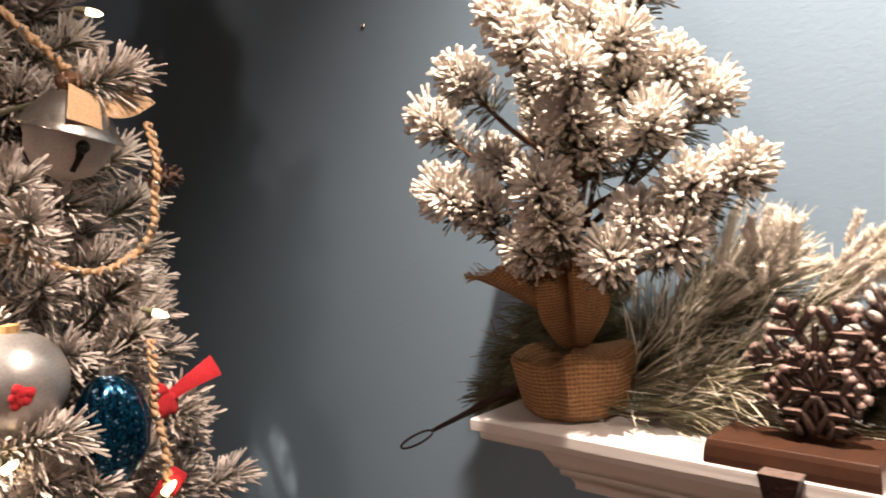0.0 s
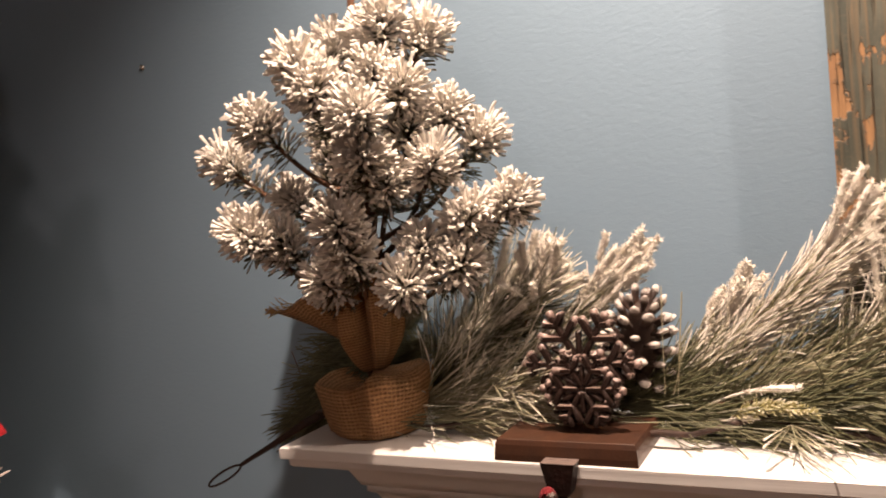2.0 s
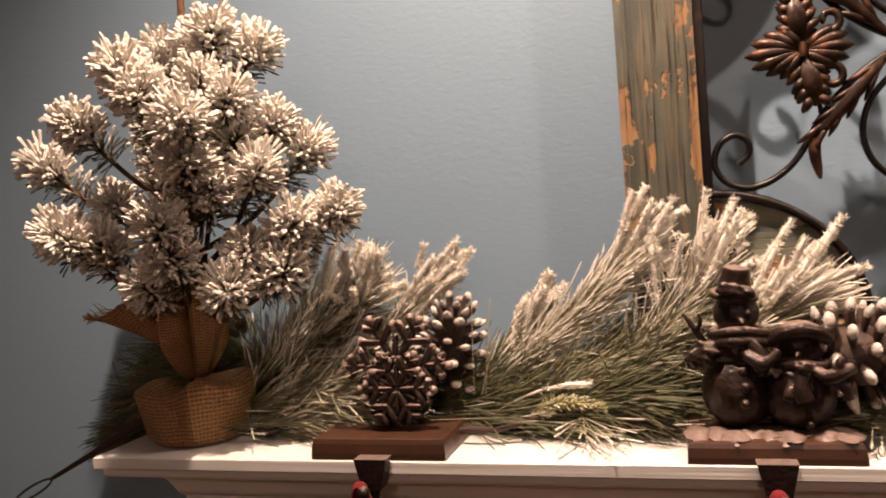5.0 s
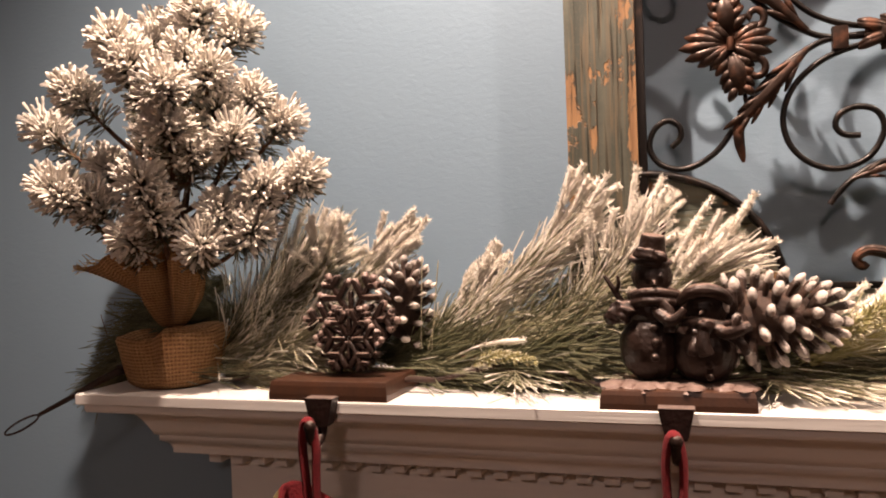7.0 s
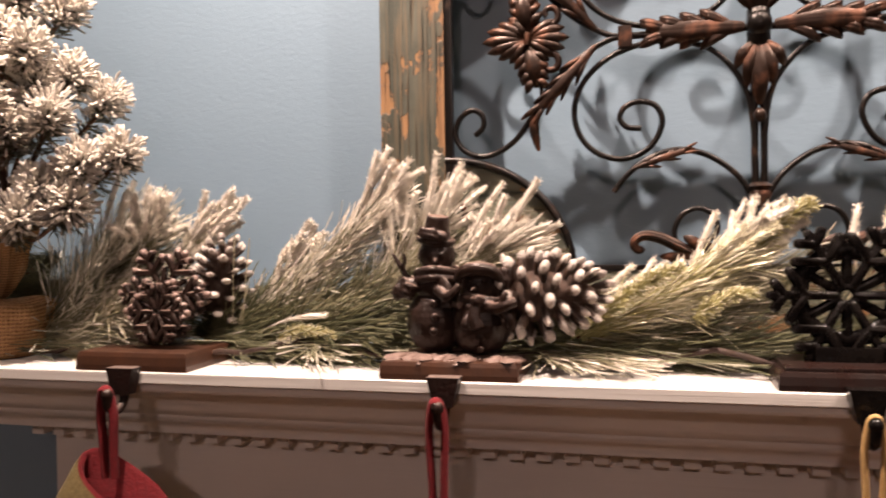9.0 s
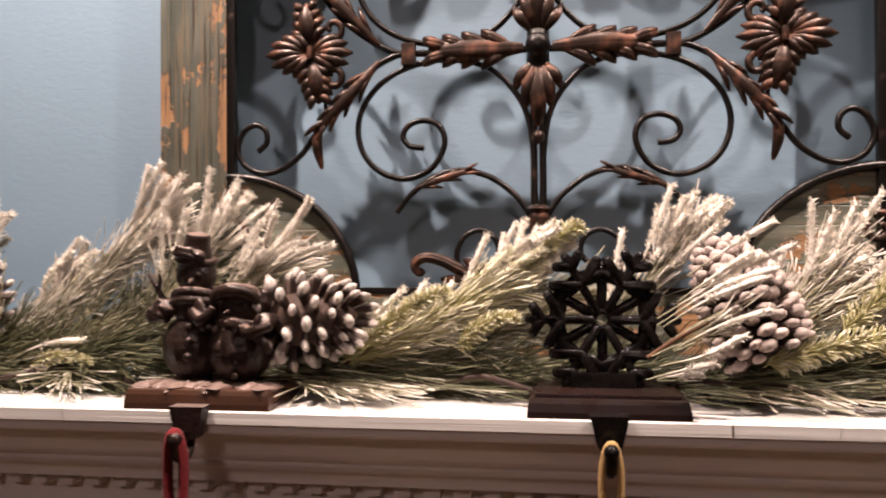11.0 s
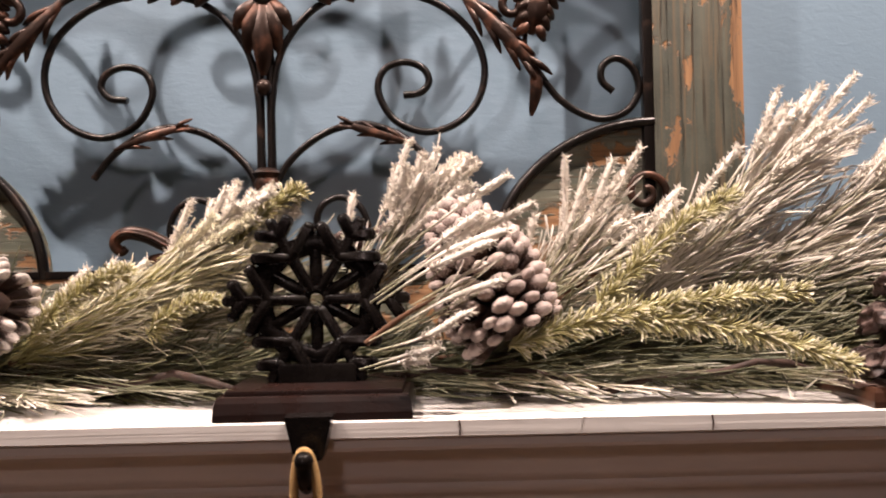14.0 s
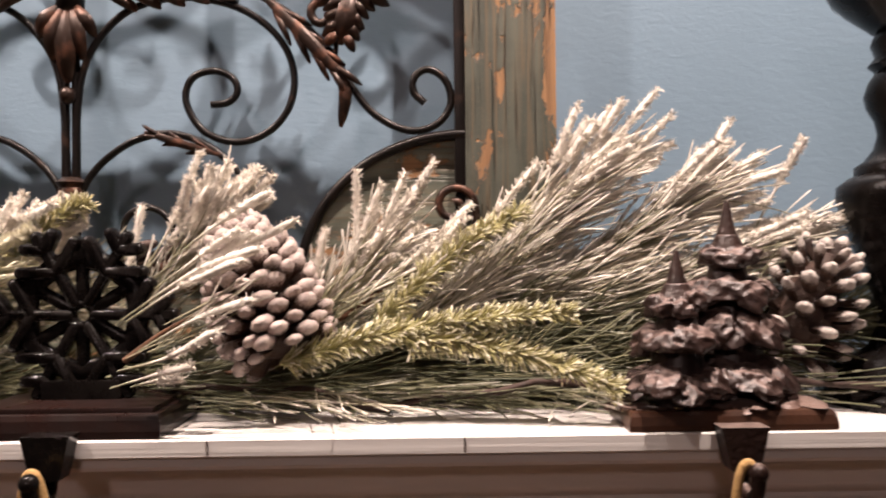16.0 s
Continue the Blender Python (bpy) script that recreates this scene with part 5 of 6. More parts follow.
def flake(cx, cz, radius, fat, thick, owner, name, material, label="", y=0.638, lean=0.0, frosted=None):
    """A six-armed snowflake: forked arms, a six-sided web between them, short spokes to its sides, and a pierced hub."""
    def spot(deg, u):
        w = math.radians(deg)
        return np.array((cx + radius * u * math.cos(w), y + lean * radius * u * math.sin(w), cz + radius * u * math.sin(w)))
    hub = Shape()
    band(hub, [spot(30 * k, 0.12) for k in range(12)], fat * 0.75, thick * 0.9)
    whole = part(name, hub, material, owner, label)
    if not frosted:
        web = Shape()
        band(web, [spot(30 * k, 0.60 + 0.02 * (k % 2)) for k in range(12)], fat * 1.75, thick * 0.40)
        part("web", web, material, whole)
    for k in range(6):
        s = Shape()
        rod(s, spot(60 * k + 30, 0.13), spot(60 * k + 30, 0.56), fat * (0.9 if frosted else 1.1), thick * (0.8 if frosted else 0.6))
        part("spoke", s, material, whole)
    for k in range(6):
        arm, ends = Shape(), []
        rod(arm, spot(60 * k, 0.13), spot(60 * k, 0.98), fat, thick)
        ends.append((spot(60 * k, 0.88), spot(60 * k, 1.08)))
        for u, ln, turn in ((0.52, 0.40, 60), (0.79, 0.22, 56)):
            for e in (-1, 1):
                p = spot(60 * k, u)
                q = p + (spot(60 * k + e * turn, 1.0) - spot(0, 0)) * ln
                rod(arm, p, q, fat * 1.12, thick)
                ends.append((p + (q - p) * 0.45, q + (q - p) * 0.15))
        part("arm", arm, material, whole)
        for p, q in ends if frosted else []:
            if q[2] > cz - 0.25 * radius:
                tip = Shape()
                p, q = p + RNG.normal(0, 0.0006, 3), q + RNG.normal(0, 0.0010, 3) - (0, 0.002, 0)
                tip.sweep([p, p + (q - p) * 0.15, (p + q) / 2, q - (q - p) * 0.12, q], np.array((0.5, 0.95, 1.25, 1.2, 0.5)) * (0.0014 + 0.58 * fat), 10, 1.0)
                part("frosted_tip", tip, frosted, whole, "pale frosted tip")
    return whole


h1 = holder(-0.125, 0.123, "walnut-brown stocking holder with two bronze snowflakes, frosted arm tips", BRONZE, WALNUT, 1.339, False)
flake(-0.121, 1.3925, 0.0490, 0.0030, 1.6, h1, "snowflake", SNOWMAN, "bronze snowflake with pale frosted tips", 0.648, 0.10, RIME)
flake(-0.113, 1.3765, 0.0340, 0.0024, 1.6, h1, "small_snowflake", SNOWMAN, "small bronze snowflake with pale frosted tips", 0.624, 0.10, RIME)

h3 = holder(0.528, 0.124, "black cast-iron stocking holder with pierced snowflake on dark brown base", BLACK, EBONY, 1.336, False)
flake(0.5256, 1.3945, 0.0620, 0.0038, 1.5, h3, "snowflake", BLACK)
s = Shape()
s.box(0.500, 0.552, 0.631, 0.645, 1.335, 1.352, 0.002)
part("foot", s, BLACK, h3)
s = Shape()
s.box(0.472, 0.584, 0.600, 0.678, 1.3355, 1.3395, 0.0012)
part("top_plate", s, EBONY, h3)

def fuse(ob, voxel, rounds=2):
    """Melts the pieces of a casting into one skin."""
    mod = ob.modifiers.new("fuse", "REMESH")
    mod.mode, mod.voxel_size, mod.use_smooth_shade = "VOXEL", voxel, True
    soft = ob.modifiers.new("soften", "SMOOTH")
    soft.factor, soft.iterations = 0.5, rounds


h2 = holder(0.194, 0.126, "dark bronze stocking holder with two cast snowmen on snow", BRONZE, WALNUT, 1.337, True)
s = Shape()
s.ball((0.1725, 0.640, 1.369), (0.0275, 0.025, 0.031), 24, 0, 0.05)
s.ball((0.176, 0.640, 1.400), (0.0215, 0.018, 0.019), 20, 0, 0.05)
s.ball((0.175, 0.638, 1.431), (0.0180, 0.016, 0.0165), 20, 0, 0.04)
t = pose(0.1735, 0.640, 1.4435, 8, 9, 0)
hat = Shape()
hat.lathe((0, 0, 0), [(0.016, -0.002), (0.0190, 0.0), (0.0194, 0.0022), (0.0175, 0.0040), (0.0135, 0.0045), (0.0130, 0.009), (0.0115, 0.016), (0.0108, 0.0225), (0.0100, 0.0245), (0.004, 0.0250)], 26)
hat.ball((-0.004, -0.0150, 0.009), (0.011, 0.0055, 0.0055), 12, 0, 0.5, 3)
hat.ball((0.008, -0.0140, 0.008), (0.008, 0.0050, 0.0045), 12, 0, 0.5, 5)
s.add([t @ Vector(p) for p in np.concatenate(hat.v)], hat.f)
a = np.linspace(0, 2 * np.pi, 26)
for z, r, w in ((1.4155, 0.0200, 0.0050), (1.4085, 0.0215, 0.0044)):
    s.sweep(np.c_[0.176 + r * np.cos(a), 0.640 + 0.9 * r * np.sin(a), z + 0.0022 * np.sin(2 * a + z * 900)], w * 0.9, 9, 1.0)
blend_line([(0.183, 0.620, 1.410), (0.190, 0.616, 1.399), (0.189, 0.613, 1.384)], [0.004, 0.0058, 0.0050], s, 8, 0.5)
blend_line([(0.160, 0.634, 1.404), (0.149, 0.630, 1.410), (0.142, 0.629, 1.421), (0.134, 0.630, 1.433)], [0.0030, 0.0032, 0.0028, 0.0016], s)
blend_line([(0.144, 0.629, 1.418), (0.147, 0.626, 1.426), (0.146, 0.626, 1.433)], [0.0024, 0.0020, 0.0012], s)
s.ball((0.149, 0.627, 1.400), (0.0125, 0.009, 0.0095), 14, 0, 0.5, 2)
s.ball((0.141, 0.626, 1.396), (0.0080, 0.007, 0.0065), 12, 0, 0.4, 4)
blend_line([(0.180, 0.620, 1.400), (0.190, 0.611, 1.394), (0.198, 0.610, 1.399), (0.202, 0.611, 1.405)], [0.0055, 0.0050, 0.0042, 0.0030], s)
for x, z, y in ((0.178, 1.402, 0.6210), (0.177, 1.387, 0.6195), (0.178, 1.375, 0.6155), (0.177, 1.362, 0.6150)):
    s.ball((x, y, z), (0.0036, 0.0030, 0.0034), 9)
s.sweep([(0.177, 0.6255, 1.427), (0.1785, 0.614, 1.425)], [0.0032, 0.0006], 7)
for dx in (-0.006, 0.006):
    s.ball((0.177 + dx, 0.6240, 1.432), 0.0019, 6)
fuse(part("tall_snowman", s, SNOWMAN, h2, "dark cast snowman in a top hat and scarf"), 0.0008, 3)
s = Shape()
s.ball((0.2175, 0.634, 1.368), (0.0285, 0.026, 0.0305), 24, 0, 0.05)
s.ball((0.219, 0.632, 1.403), (0.0190, 0.0175, 0.0165), 20, 0, 0.05)
s.ball((0.219, 0.633, 1.412), (0.0182, 0.0172, 0.0120), 20, 0, 0.06)
w = np.linspace(0.05, 0.95, 16) * np.pi
s.sweep(np.c_[0.2185 + 0.0205 * np.cos(w), 0.622 - 0.0085 * np.sin(w), 1.4055 + 0.0140 * np.sin(w)], 0.0012 + 0.0052 * np.sin(w) ** 0.5, 10, 1.0)
s.ball((0.239, 0.634, 1.408), (0.0075, 0.0080, 0.0120), 12, 0, 0.3)
for z, r, k in ((1.3905, 0.0195, 0.0050), (1.3850, 0.0205, 0.0042)):
    s.sweep(np.c_[0.220 + r * np.cos(a), 0.632 + 0.92 * r * np.sin(a), z + 0.002 * np.sin(2 * a + z * 700)], k, 9, 0.8)
s.ball((0.219, 0.6105, 1.390), (0.0070, 0.0055, 0.0060), 12, 0, 0.3, 1)
blend_line([(0.218, 0.609, 1.388), (0.216, 0.6065, 1.377), (0.219, 0.6055, 1.366)], [0.0045, 0.0060, 0.0066], s, 8, 0.5)
blend_line([(0.212, 0.612, 1.377), (0.208, 0.6085, 1.370), (0.207, 0.609, 1.366)], [0.0040, 0.0048, 0.0040], s, 8, 0.6)
blend_line([(0.226, 0.616, 1.389), (0.234, 0.609, 1.384), (0.244, 0.607, 1.387), (0.253, 0.611, 1.390)], [0.0046, 0.0056, 0.0054, 0.0048], s)
blend_line([(0.243, 0.608, 1.386), (0.243, 0.606, 1.394), (0.246, 0.607, 1.399)], [0.0036, 0.0034, 0.0026], s)
blend_line([(0.232, 0.616, 1.384), (0.246, 0.611, 1.376), (0.250, 0.613, 1.366)], [0.0040, 0.0044, 0.0034], s)
s.sweep([(0.217, 0.6165, 1.402), (0.2135, 0.6040, 1.400)], [0.0032, 0.0006], 7)
for dx in (-0.007, 0.006):
    s.ball((0.218 + dx, 0.6155, 1.4065), 0.0018, 6)
for z in (1.357, 1.347):
    s.ball((0.221, 0.6100, z), (0.0034, 0.0030, 0.0032), 9)
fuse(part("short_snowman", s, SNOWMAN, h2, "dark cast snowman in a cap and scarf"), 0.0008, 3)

h4 = holder(0.943, 0.130, "dark brown stocking holder with cast snowy fir trees", BRONZE, WALNUT, 1.333, True)


def cast_fir(x, y, rows, name):
    """A cast fir: a pointed top over tiers of drooping lobes, each lobe lumpy with frost. rows: height, radius of each tier's rim; the last is the tip."""
    z0 = 1.335
    tip, tiers = rows[-1][0], rows[:-1]
    body = Shape()
    body.lathe((x, y, z0), [(tiers[0][1] * 0.60, 0.0), (tiers[0][1] * 0.52, tiers[0][0]), (tiers[-1][1] * 0.55, tiers[-1][0]), (tiers[-1][1] * 0.46, tiers[-1][0] + 0.008), (0.0050, tip * 0.6 + tiers[-1][0] * 0.4), (0.0030, tip - 0.007), (0.0014, tip)], 18)
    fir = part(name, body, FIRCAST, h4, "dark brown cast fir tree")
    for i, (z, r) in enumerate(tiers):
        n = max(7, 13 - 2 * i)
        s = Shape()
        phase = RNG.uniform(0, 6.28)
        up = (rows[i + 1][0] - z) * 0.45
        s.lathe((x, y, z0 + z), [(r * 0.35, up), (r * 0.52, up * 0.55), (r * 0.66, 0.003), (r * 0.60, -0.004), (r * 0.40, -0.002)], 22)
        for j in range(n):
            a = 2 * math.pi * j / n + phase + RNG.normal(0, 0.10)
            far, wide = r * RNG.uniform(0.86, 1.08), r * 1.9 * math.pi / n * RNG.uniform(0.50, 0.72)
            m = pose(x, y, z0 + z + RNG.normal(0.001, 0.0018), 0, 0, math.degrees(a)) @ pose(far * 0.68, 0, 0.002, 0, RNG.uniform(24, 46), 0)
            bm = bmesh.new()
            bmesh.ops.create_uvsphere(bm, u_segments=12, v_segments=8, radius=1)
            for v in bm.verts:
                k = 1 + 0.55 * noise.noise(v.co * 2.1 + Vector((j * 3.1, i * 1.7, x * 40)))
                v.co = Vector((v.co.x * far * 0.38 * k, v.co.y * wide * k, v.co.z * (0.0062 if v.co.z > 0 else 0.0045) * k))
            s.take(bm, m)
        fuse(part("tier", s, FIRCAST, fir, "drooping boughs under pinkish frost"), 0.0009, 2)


cast_fir(0.957, 0.642, [(0.014, 0.048), (0.042, 0.041), (0.068, 0.033), (0.090, 0.021), (0.131, 0)], "tall_fir")
cast_fir(0.915, 0.618, [(0.011, 0.037), (0.037, 0.031), (0.060, 0.021), (0.098, 0)], "small_fir")


# ---- stockings ----
def stocking(cx, top, loop_cloth, flat_loop, label, tilt=0.0, gape=0.0):
    """A hanging loop, a turned-down cuff, its lining and the leg with foot."""
    y = EDGE - 0.026
    ob = thing("stocking", (cx, y, top), label, "stocking", "stockings along the mantel")
    s = Shape()
    zt = SHELF + 0.006 - 0.030
    w = 0.0068
    line = curve([(cx - 0.004, y, top - 0.005), (cx - w * 0.85, y - 0.002, top + 0.5 * (zt - top)), (cx - w, y - 0.003, zt - 0.012), (cx - w * 0.5, y - 0.005, zt + 0.010), (cx + w * 0.4, y - 0.005, zt + 0.011),
                  (cx + w, y - 0.003, zt - 0.010), (cx + w * 0.8, y - 0.002, top + 0.45 * (zt - top)), (cx + 0.004, y, top - 0.005)], 7)
    s.sweep(line, 0.0028 if not flat_loop else 0.0036, 8, 1.0 if not flat_loop else 1.6)
    part("loop", s, loop_cloth, ob)
    c, e = math.cos(tilt), math.sin(tilt)

    def spot(u, v):
        return (cx + 0.012 + u * c - v * e, y + 0.004, top - 0.018 + u * e + v * c)
    a = np.linspace(0, 2 * np.pi, 40, endpoint=False)

    def tube(rows, mat_, name, tag):
        s = Shape()
        for (u0, v, ru, ry) in rows:
            ring = [(spot(u0 + ru * math.cos(t), v)[0], spot(0, 0)[1] + ry * math.sin(t), spot(u0 + ru * math.cos(t), v)[2] + 0.002 * math.sin(3 * t) + (gape * math.sin(t) if v > -0.02 else 0)) for t in a]
            s.add(ring, [])
        n = len(a)
        s.f = [(i * n + j, i * n + (j + 1) % n, (i + 1) * n + (j + 1) % n, (i + 1) * n + j) for i in range(len(rows) - 1) for j in range(n)]
        return part(name, s, mat_, ob, tag)
    tube([(0, -0.10, 0.064, 0.017), (0, -0.06, 0.062, 0.018), (0, -0.01, 0.059, 0.018), (0, 0.000, 0.057, 0.0165)], GOLD, "cuff", "gold-green velvet cuff")
    tube([(0, 0.000, 0.057, 0.0165), (0, 0.0035, 0.054, 0.015), (0, 0.000, 0.050, 0.013), (0, -0.05, 0.048, 0.010), (0, -0.08, 0.03, 0.004)], RED, "lining", "red felt lining")
    tube([(0, -0.07, 0.054, 0.014), (0, -0.18, 0.052, 0.016), (0.002, -0.27, 0.055, 0.020), (0.012, -0.33, 0.066, 0.022), (0.030, -0.365, 0.080, 0.020), (0.045, -0.385, 0.070, 0.012), (0.045, -0.392, 0.02, 0.003)], RED, "leg", "red felt leg and foot")


stocking(-0.129, 1.230, RED, True, "red felt stocking with gold-green cuff hanging by a red loop", -0.52, 0.017)
stocking(0.192, 1.205, RED, True, "red felt stocking with gold cuff hanging by a red loop")
stocking(0.528, 1.205, TWINE, False, "red felt stocking hanging by a golden cord loop")
stocking(0.938, 1.205, TWINE, False, "red felt stocking hanging by a golden cord loop")

# ---- black turned candlestick ----
stick = thing("candlestick", (1.105, 0.685, SHELF), "black turned candlestick standing on the mantel", "candlestick")
s = Shape()
s.lathe((1.105, 0.685, SHELF), [(0.062, 0.0), (0.064, 0.004), (0.062, 0.009), (0.056, 0.012), (0.058, 0.016), (0.055, 0.022), (0.040, 0.030), (0.026, 0.040), (0.020, 0.055)], 40)
part("foot", s, BLACK, stick)
s = Shape()
s.lathe((1.105, 0.685, SHELF), [(0.020, 0.054), (0.019, 0.070), (0.026, 0.085), (0.034, 0.110), (0.043, 0.135), (0.047, 0.150), (0.046, 0.158), (0.038, 0.164), (0.034, 0.166), (0.034, 0.172), (0.028, 0.176),
                                (0.021, 0.185), (0.018, 0.196), (0.020, 0.206), (0.025, 0.215), (0.027, 0.224), (0.024, 0.234), (0.019, 0.242), (0.024, 0.247), (0.019, 0.253), (0.022, 0.262), (0.019, 0.270)], 36)
part("shaft", s, BLACK, stick)
s = Shape()
s.lathe((1.105, 0.685, SHELF), [(0.018, 0.269), (0.026, 0.276), (0.038, 0.286), (0.048, 0.296), (0.053, 0.306), (0.054, 0.312), (0.050, 0.315), (0.030, 0.311)], 36)
part("cup", s, BLACK, stick)

# ---- Christmas tree ----
AX, AY = -0.986, 0.362
tree = thing("christmas_tree", (AX, AY, 0), "tall slim flocked Christmas tree hung with ornaments and fairy lights", "christmas tree")
s = Shape()
s.sweep([(AX, AY, 0.0), (AX, AY, 1.2), (AX, AY, 2.30)], [0.022, 0.018, 0.006], 10)
part("trunk", s, BARK, tree)
s = Shape()
s.lathe((AX, AY, 0), [(0.20, 0.0), (0.20, 0.02), (0.05, 0.08), (0.04, 0.16)], 24)
part("stand", s, BLACK, tree)
kinds, shapes = [], []
for i in range(10):
    s = Shape()
    n = 210 if i < 7 else 40
    u = RNG.uniform(0, 1, n) ** 0.8
    p = np.c_[u * 0.075, np.zeros(n), 0.010 * u]
    d = around((1, 0, 0.15), np.radians(80 - 48 * u + RNG.normal(0, 11, n)), RNG, n)
    s.needles(p, d, 0.041 * RNG.uniform(0.7, 1.15, n), TREESHORT, 0.06, RNG, np.clip(0.88 + 0.40 * d[:, 2] + RNG.normal(0, 0.25, n), 0, 1.15), 3)
    s.sweep([(-0.07, 0, -0.01), (0, 0, 0), (0.075, 0, 0.010)], [0.0030, 0.0022, 0.0014], 5)
    shapes.append(s)
    kinds.append(s.mesh("sprig", TREENEEDLE if i else NEEDLE, at=(0, 0, 0))[0])
rest, built = Shape(), 0
for i in range(760):
    u = (i + 0.5) / 760
    z = 2.30 - 2.0 * u ** 0.62
    deep = (1.0, 0.80, 0.58)[i % 3]
    r = max(0.004, (0.228 * (2.34 - z) - 0.066)) * deep
    a = i * 2.39996
    m = pose(AX + r * math.cos(a), AY + r * math.sin(a), z, 0, 0, math.degrees(a) + RNG.normal(0, 22)) @ pose(0, 0, 0, RNG.uniform(-40, 40), RNG.normal(-16, 20), 0)
    if 1.06 < z < 1.98 and math.cos(a + 0.5) > -0.35 and built < 289:
        ob = new("sprig", kinds[i % 7])
        ob.parent = tree
        ob.matrix_basis = m
        ob.location -= tree.location
        built += 1
    else:
        k = shapes[7 + i % 3]
        turn, shift = np.array(m.to_3x3()), np.array(m.translation)
        rest.add(np.concatenate(k.v) @ turn.T + shift, k.f, np.concatenate(k.s))
# sprigs that stand before the ornaments
for x, y, z, yaw, up in ((-0.700, 0.335, 1.545, 10, -30), (-0.690, 0.310, 1.520, -20, -20), (-0.680, 0.350, 1.335, 45, -5), (-0.690, 0.310, 1.265, -15, -25), (-0.670, 0.360, 1.240, 5, -30), (-0.725, 0.470, 1.680, 55, -8)):
    ob = new("sprig", kinds[1 + int(1000 * z) % 6])
    ob.parent = tree
    ob.matrix_basis = pose(x - 0.10 * math.cos(radians(yaw)), y - 0.10 * math.sin(radians(yaw)), z - 0.02, 0, 0, yaw) @ pose(0, 0, 0, 30 * math.sin(90 * z), up, 0)
    ob.location -= tree.location
tagged(part("far_sprig", rest, TREENEEDLE, tree, "frosted tree needles"), kind="stuff")


bx, by, bz = -0.765, 0.392, 1.622
bell = thing("jingle_bell", (bx, by, bz), "silver jingle bell ornament with burlap bow on the Christmas tree", "ornament")
s = Shape()
s.lathe((0, 0, 0), [(0.004, 0.043), (0.022, 0.042), (0.030, 0.038), (0.040, 0.024), (0.051, 0.008), (0.0605, -0.0010), (0.0605, -0.0025), (0.050, -0.002)], 40)
t = pose(bx, by, bz, -13, 10, 0) @ Matrix.Diagonal((0.92, 0.92, 0.95, 1))
s.v = [np.array([t @ Vector(p) for p in v]) for v in s.v]
part("upper_shell", s, SILVER, bell)
s = Shape()
s.lathe((0, 0, 0), [(0.050, -0.002), (0.049, -0.010), (0.044, -0.026), (0.032, -0.042), (0.016, -0.050), (0.004, -0.052)], 40)
s.v = [np.array([t @ Vector(p) for p in v]) for v in s.v]
part("lower_shell", s, PEARL, bell)
for k in (-4, -98, 120):
    s = Shape()
    a = math.radians(k)
    s.ball((0.0485 * math.cos(a), 0.0485 * math.sin(a), -0.013), (0.0075, 0.0075, 0.0075), 12)
    line = [(0.0488 * math.cos(a), 0.0488 * math.sin(a), -0.012), (0.0440 * math.cos(a), 0.0440 * math.sin(a), -0.027), (0.034 * math.cos(a), 0.034 * math.sin(a), -0.041)]
    s.sweep(line, [0.0062, 0.0036, 0.0030], 10, 0.25, (math.cos(a), math.sin(a), -0.5))
    s.v = [np.array([t @ Vector(p) for p in v]) for v in s.v]
    part("slot", s, BLACK, bell)
s = Shape()
drape = [(0.004, 0.0, 0.046), (0.024, -0.004, 0.043), (0.037, -0.006, 0.032), (0.050, -0.007, 0.010)]
line = curve([t @ Vector(p) for p in drape], 6)
s.sweep(line, np.linspace(0.014, 0.019, len(line)), 8, 0.10, tuple(t.to_3x3() @ Vector((0.75, 0.1, 0.65))))
part("ribbon_drape", s, TAN, bell, "golden burlap ribbon over the bell")
s = Shape()
p = np.array((bx + 0.014, by + 0.006, bz + 0.036))
line = curve([p, p + (0.012, 0.024, -0.014), p + (0.010, 0.044, -0.012), p + (0.004, 0.066, 0.004)], 6)
s.sweep(line, np.interp(np.linspace(0, 1, len(line)), [0, 0.4, 1], [0.008, 0.010, 0.019]), 8, 0.12, (1, -0.4, 0.5))
part("bow", s, TAN, bell, "tan burlap ribbon tail")
s = Shape()
s.ball((bx, by + 0.004, bz + 0.052), (0.012, 0.013, 0.011), 12, 0, 0.7, 6)
part("knot", s, BARK, bell, "brown jute knot")
s = Shape()
s.sweep([(bx, by, bz + 0.045), (bx - 0.004, by - 0.006, bz + 0.075), (bx - 0.03, by - 0.02, bz + 0.10)], 0.0022, 6)
part("cord", s, TAN, bell)

ball = thing("ball_ornament", (-0.745, 0.309, 1.381), "large satin silver ball with red glitter sprig on the Christmas tree", "ornament")
s = Shape()
s.ball((-0.745, 0.309, 1.381), 0.049, 40)
part("ball", s, MATTE, ball)
s = Shape()
s.lathe((-0.745, 0.309, 1.427), [(0.009, 0.0), (0.009, 0.009), (0.003, 0.010)], 14)
part("cap", s, TWINE, ball, "gold cap")
for i in range(9):
    s = Shape()
    a, r = i * 2.4, 0.004 + 0.0022 * i
    q = Vector((1.0, -0.28 + r * 9 * math.cos(a), -0.12 + r * 9 * math.sin(a))).normalized() * 0.0492
    s.ball((-0.745 + q.x, 0.309 + q.y, 1.381 + q.z), (0.0035, 0.0055, 0.0055), 8, 0, 0.3, i)
    part("red_berry", s, REDGLIT, ball, "red glitter berry")

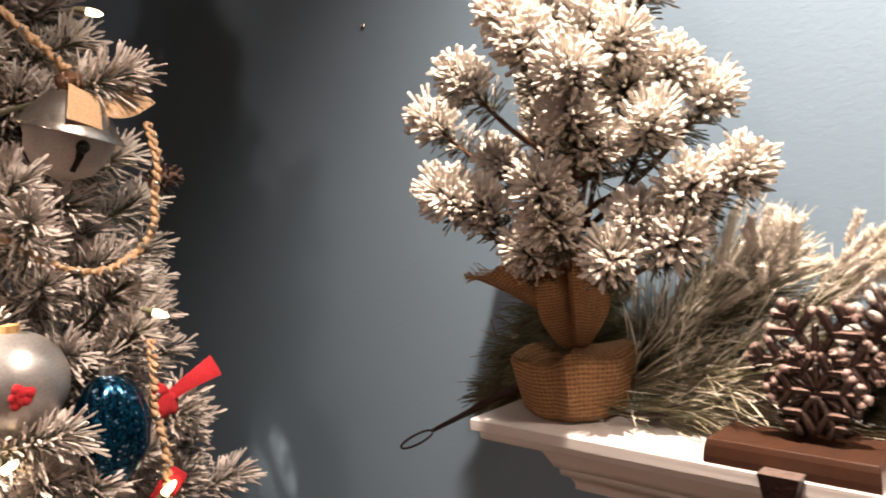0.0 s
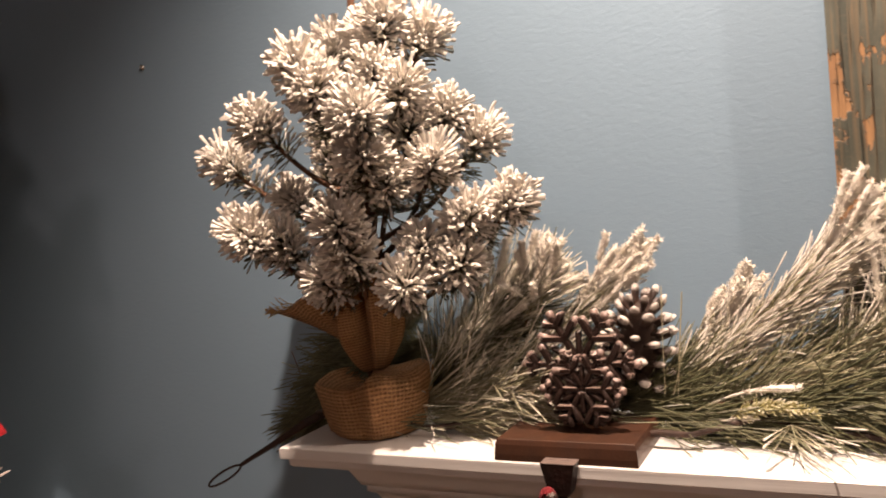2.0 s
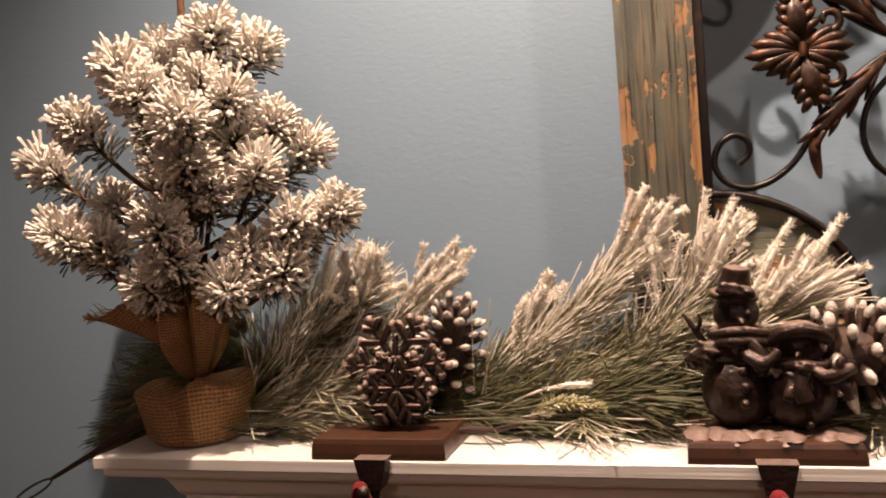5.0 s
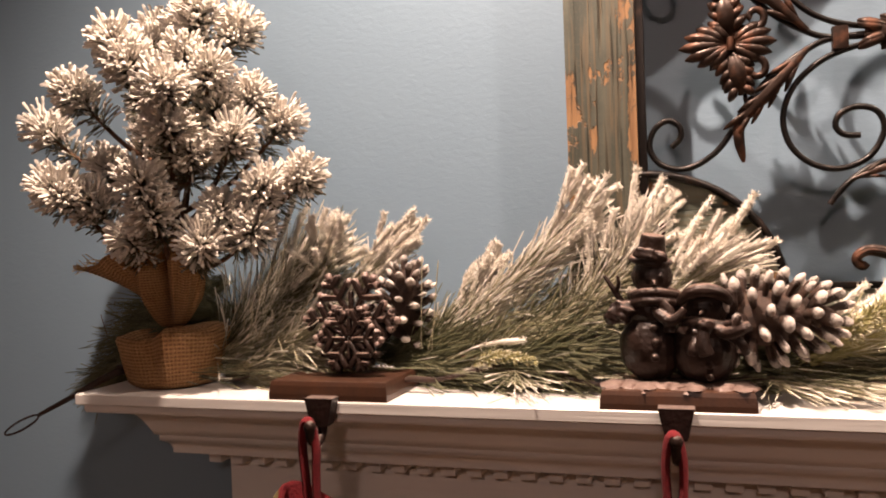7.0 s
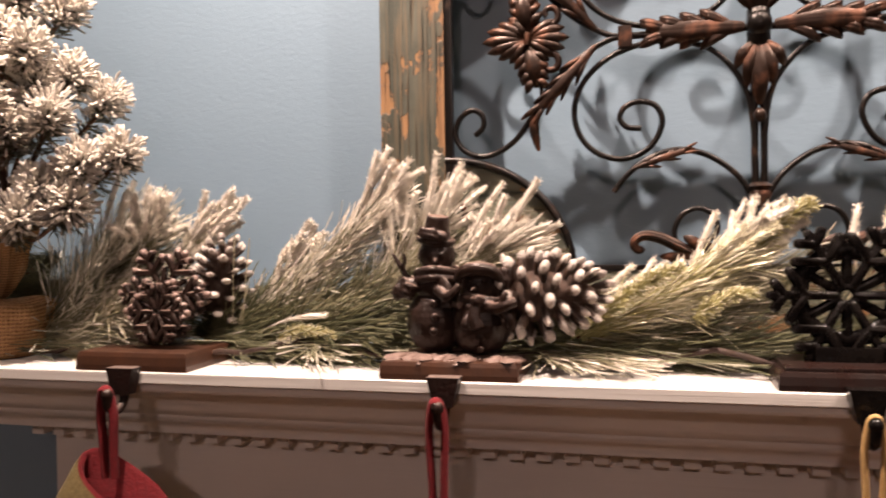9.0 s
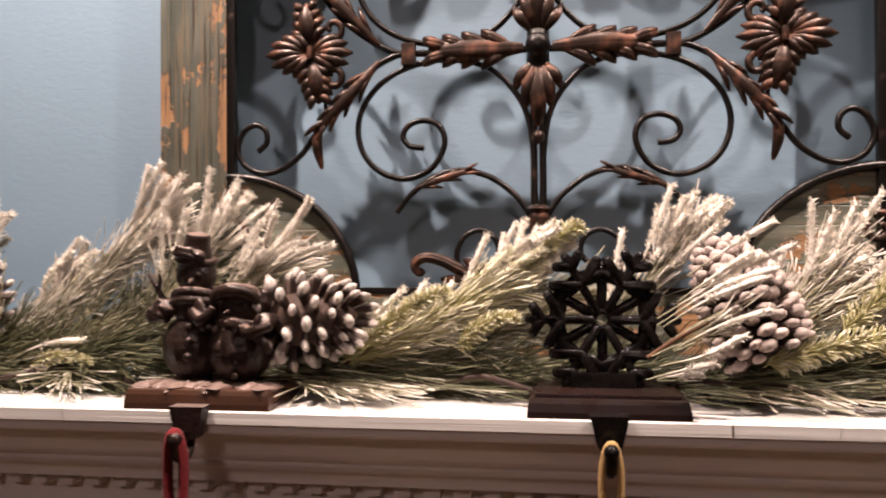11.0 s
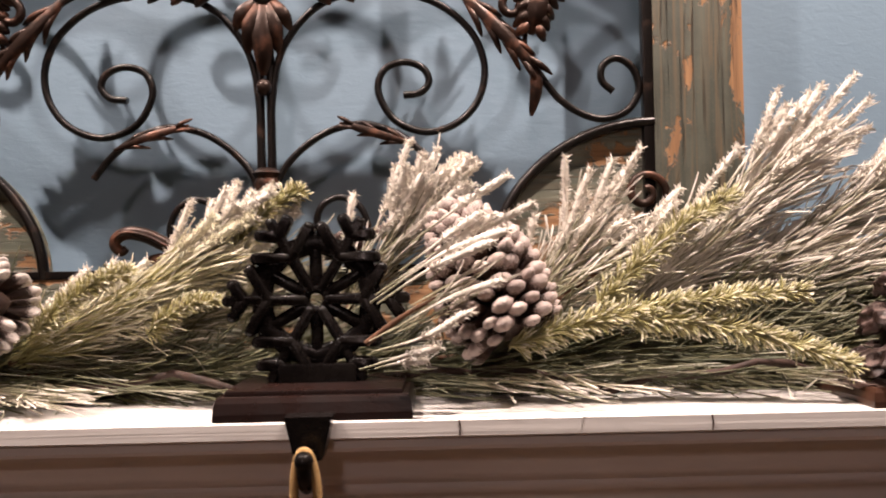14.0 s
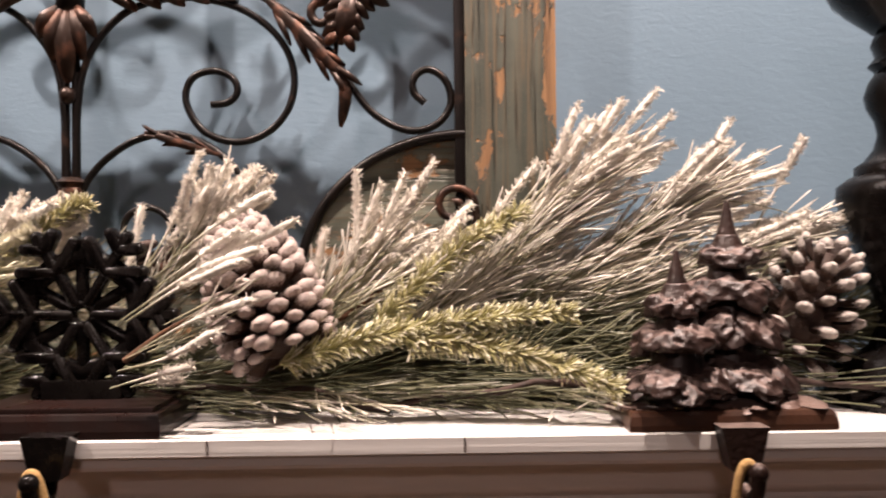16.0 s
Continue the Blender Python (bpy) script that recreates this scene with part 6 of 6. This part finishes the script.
blue = thing("glass_ornament", (-0.718, 0.387, 1.319), "dark blue glitter ribbed ornament on the Christmas tree", "ornament")
s = Shape()
bm = bmesh.new()
bmesh.ops.create_uvsphere(bm, u_segments=48, v_segments=20, radius=1)
for v in bm.verts:
    a = math.atan2(v.co.y, v.co.x)
    k = 1 - 0.22 * abs(math.cos(2.5 * a + 0.75)) ** 6 * (1 - abs(v.co.z) ** 3) - 0.05 * abs(math.sin(9 * a + 5 * v.co.z)) * (1 - v.co.z ** 2)
    v.co = Vector((-0.718 + v.co.x * 0.039 * k, 0.387 + v.co.y * 0.039 * k, 1.319 + v.co.z * 0.056))
s.take(bm)
part("body", s, BLUE, blue)
s = Shape()
s.lathe((-0.718, 0.387, 1.374), [(0.007, 0.0), (0.007, 0.008), (0.002, 0.010)], 12)
part("cap", s, SILVER, blue)

ribbon = thing("ribbon_bow", (-0.717, 0.457, 1.337), "red glitter ribbon bow tied on the Christmas tree", "bow")
for q in ((0.014, 0.056, 0.028), (0.002, -0.014, 0.012)):
    s = Shape()
    p = np.array((-0.720, 0.446, 1.334))
    line = curve([p, p + np.array(q) * 0.5 + (0.006, 0, 0.004), p + np.array(q)], 6)
    s.sweep(line, np.linspace(0.005, 0.0125, len(line)), 8, 0.14, (1, -0.5, 0.2))
    part("tail", s, REDGLIT, ribbon)
s = Shape()
s.ball((-0.720, 0.445, 1.332), (0.010, 0.014, 0.016), 12, 0, 0.5)
part("knot", s, REDGLIT, ribbon)
ribbon2 = thing("ribbon_bow", (-0.700, 0.430, 1.240), "red glitter ribbon end among the tree's branches", "bow")
s = Shape()
blend_line([(-0.72, 0.42, 1.228), (-0.705, 0.432, 1.245), (-0.698, 0.445, 1.262)], [0.006, 0.011, 0.009], s, 8, 0.15, (1, -0.5, 0.2))
part("tail", s, REDGLIT, ribbon2)

fir_cone = thing("cone_ornament", (-0.740, 0.478, 1.568), "small dark brown pine cone among the Christmas tree's branches", "ornament")
pine_cone((-0.740, 0.478, 1.568), (0.5, 0.6, 0.3), 0.018, 0.036, DARKCONE, 5, 6, "dark brown pine cone", owner=fir_cone)
cord = thing("jute_garland", (-0.74, 0.44, 1.5), "twisted tan jute garland draped over the Christmas tree", "garland")
for pts in (((-0.748, 0.470, 1.630), (-0.735, 0.470, 1.590), (-0.732, 0.462, 1.550), (-0.730, 0.455, 1.515), (-0.730, 0.430, 1.490), (-0.728, 0.390, 1.478), (-0.735, 0.350, 1.490), (-0.745, 0.310, 1.520), (-0.760, 0.26, 1.54)),
            ((-0.728, 0.440, 1.400), (-0.720, 0.437, 1.365), (-0.716, 0.432, 1.330), (-0.708, 0.436, 1.290), (-0.704, 0.432, 1.250), (-0.700, 0.425, 1.18)),
            ((-0.760, 0.395, 1.685), (-0.775, 0.36, 1.725), (-0.79, 0.31, 1.780))):
    line = curve(pts, 14)
    w = np.linspace(0, len(line) * 0.9, len(line))
    for k in (0, math.pi):
        s = Shape()
        s.sweep(line + np.c_[np.cos(w + k), np.sin(w + k), 0 * w] * 0.0026 + RNG.normal(0, 0.0007, (len(line), 3)), 0.0024 + 0.0010 * np.sin(w * 2.1) + RNG.uniform(0, 0.0008, len(line)), 6)
        part("strand", s, TAN, cord)
    for i in range(5, len(line) - 3, 9):
        s = Shape()
        s.ball(line[i] + (0.004, RNG.uniform(-0.003, 0.003), 0.0), 0.0030, 10)
        part("bead", s, SILVER, cord, "small shiny bead")

lights = thing("fairy_lights", (-0.74, 0.42, 1.5), "warm white fairy lights on the Christmas tree", "string lights")
for x, y, z, tilt in ((-0.758, 0.425, 1.745, 100), (-0.733, 0.455, 1.425, 110), (-0.722, 0.288, 1.307, 60), (-0.699, 0.430, 1.246, 50), (-0.79, 0.30, 1.66, 80)):
    s = Shape()
    d = np.array((0.35, math.sin(radians(tilt)) * 0.8, math.cos(radians(tilt))))
    p = np.array((x, y, z))
    s.sweep([p - d * 0.008, p - d * 0.002, p + d * 0.006, p + d * 0.012], [0.0034, 0.0042, 0.0036, 0.0008], 8)
    bulb = part("bulb", s, BULB, lights)
    s = Shape()
    s.sweep([p - d * 0.020, p - d * 0.007], [0.0026, 0.0040], 8)
    part("socket", s, DARKN, bulb)

# ---- small marks on the wall ----
s = Shape()
s.lathe((0, 0, 0), [(0.0042, 0.0), (0.0040, 0.0018), (0.0022, 0.0026), (0.0016, 0.0018)], 14)
t = pose(-0.763, Y1, 1.771, 90, 0, 0)
s.v = [np.array([t @ Vector(p) for p in v]) for v in s.v]
solid("screw", s, SILVER, "small screw head set in the blue-grey wall", "screw")
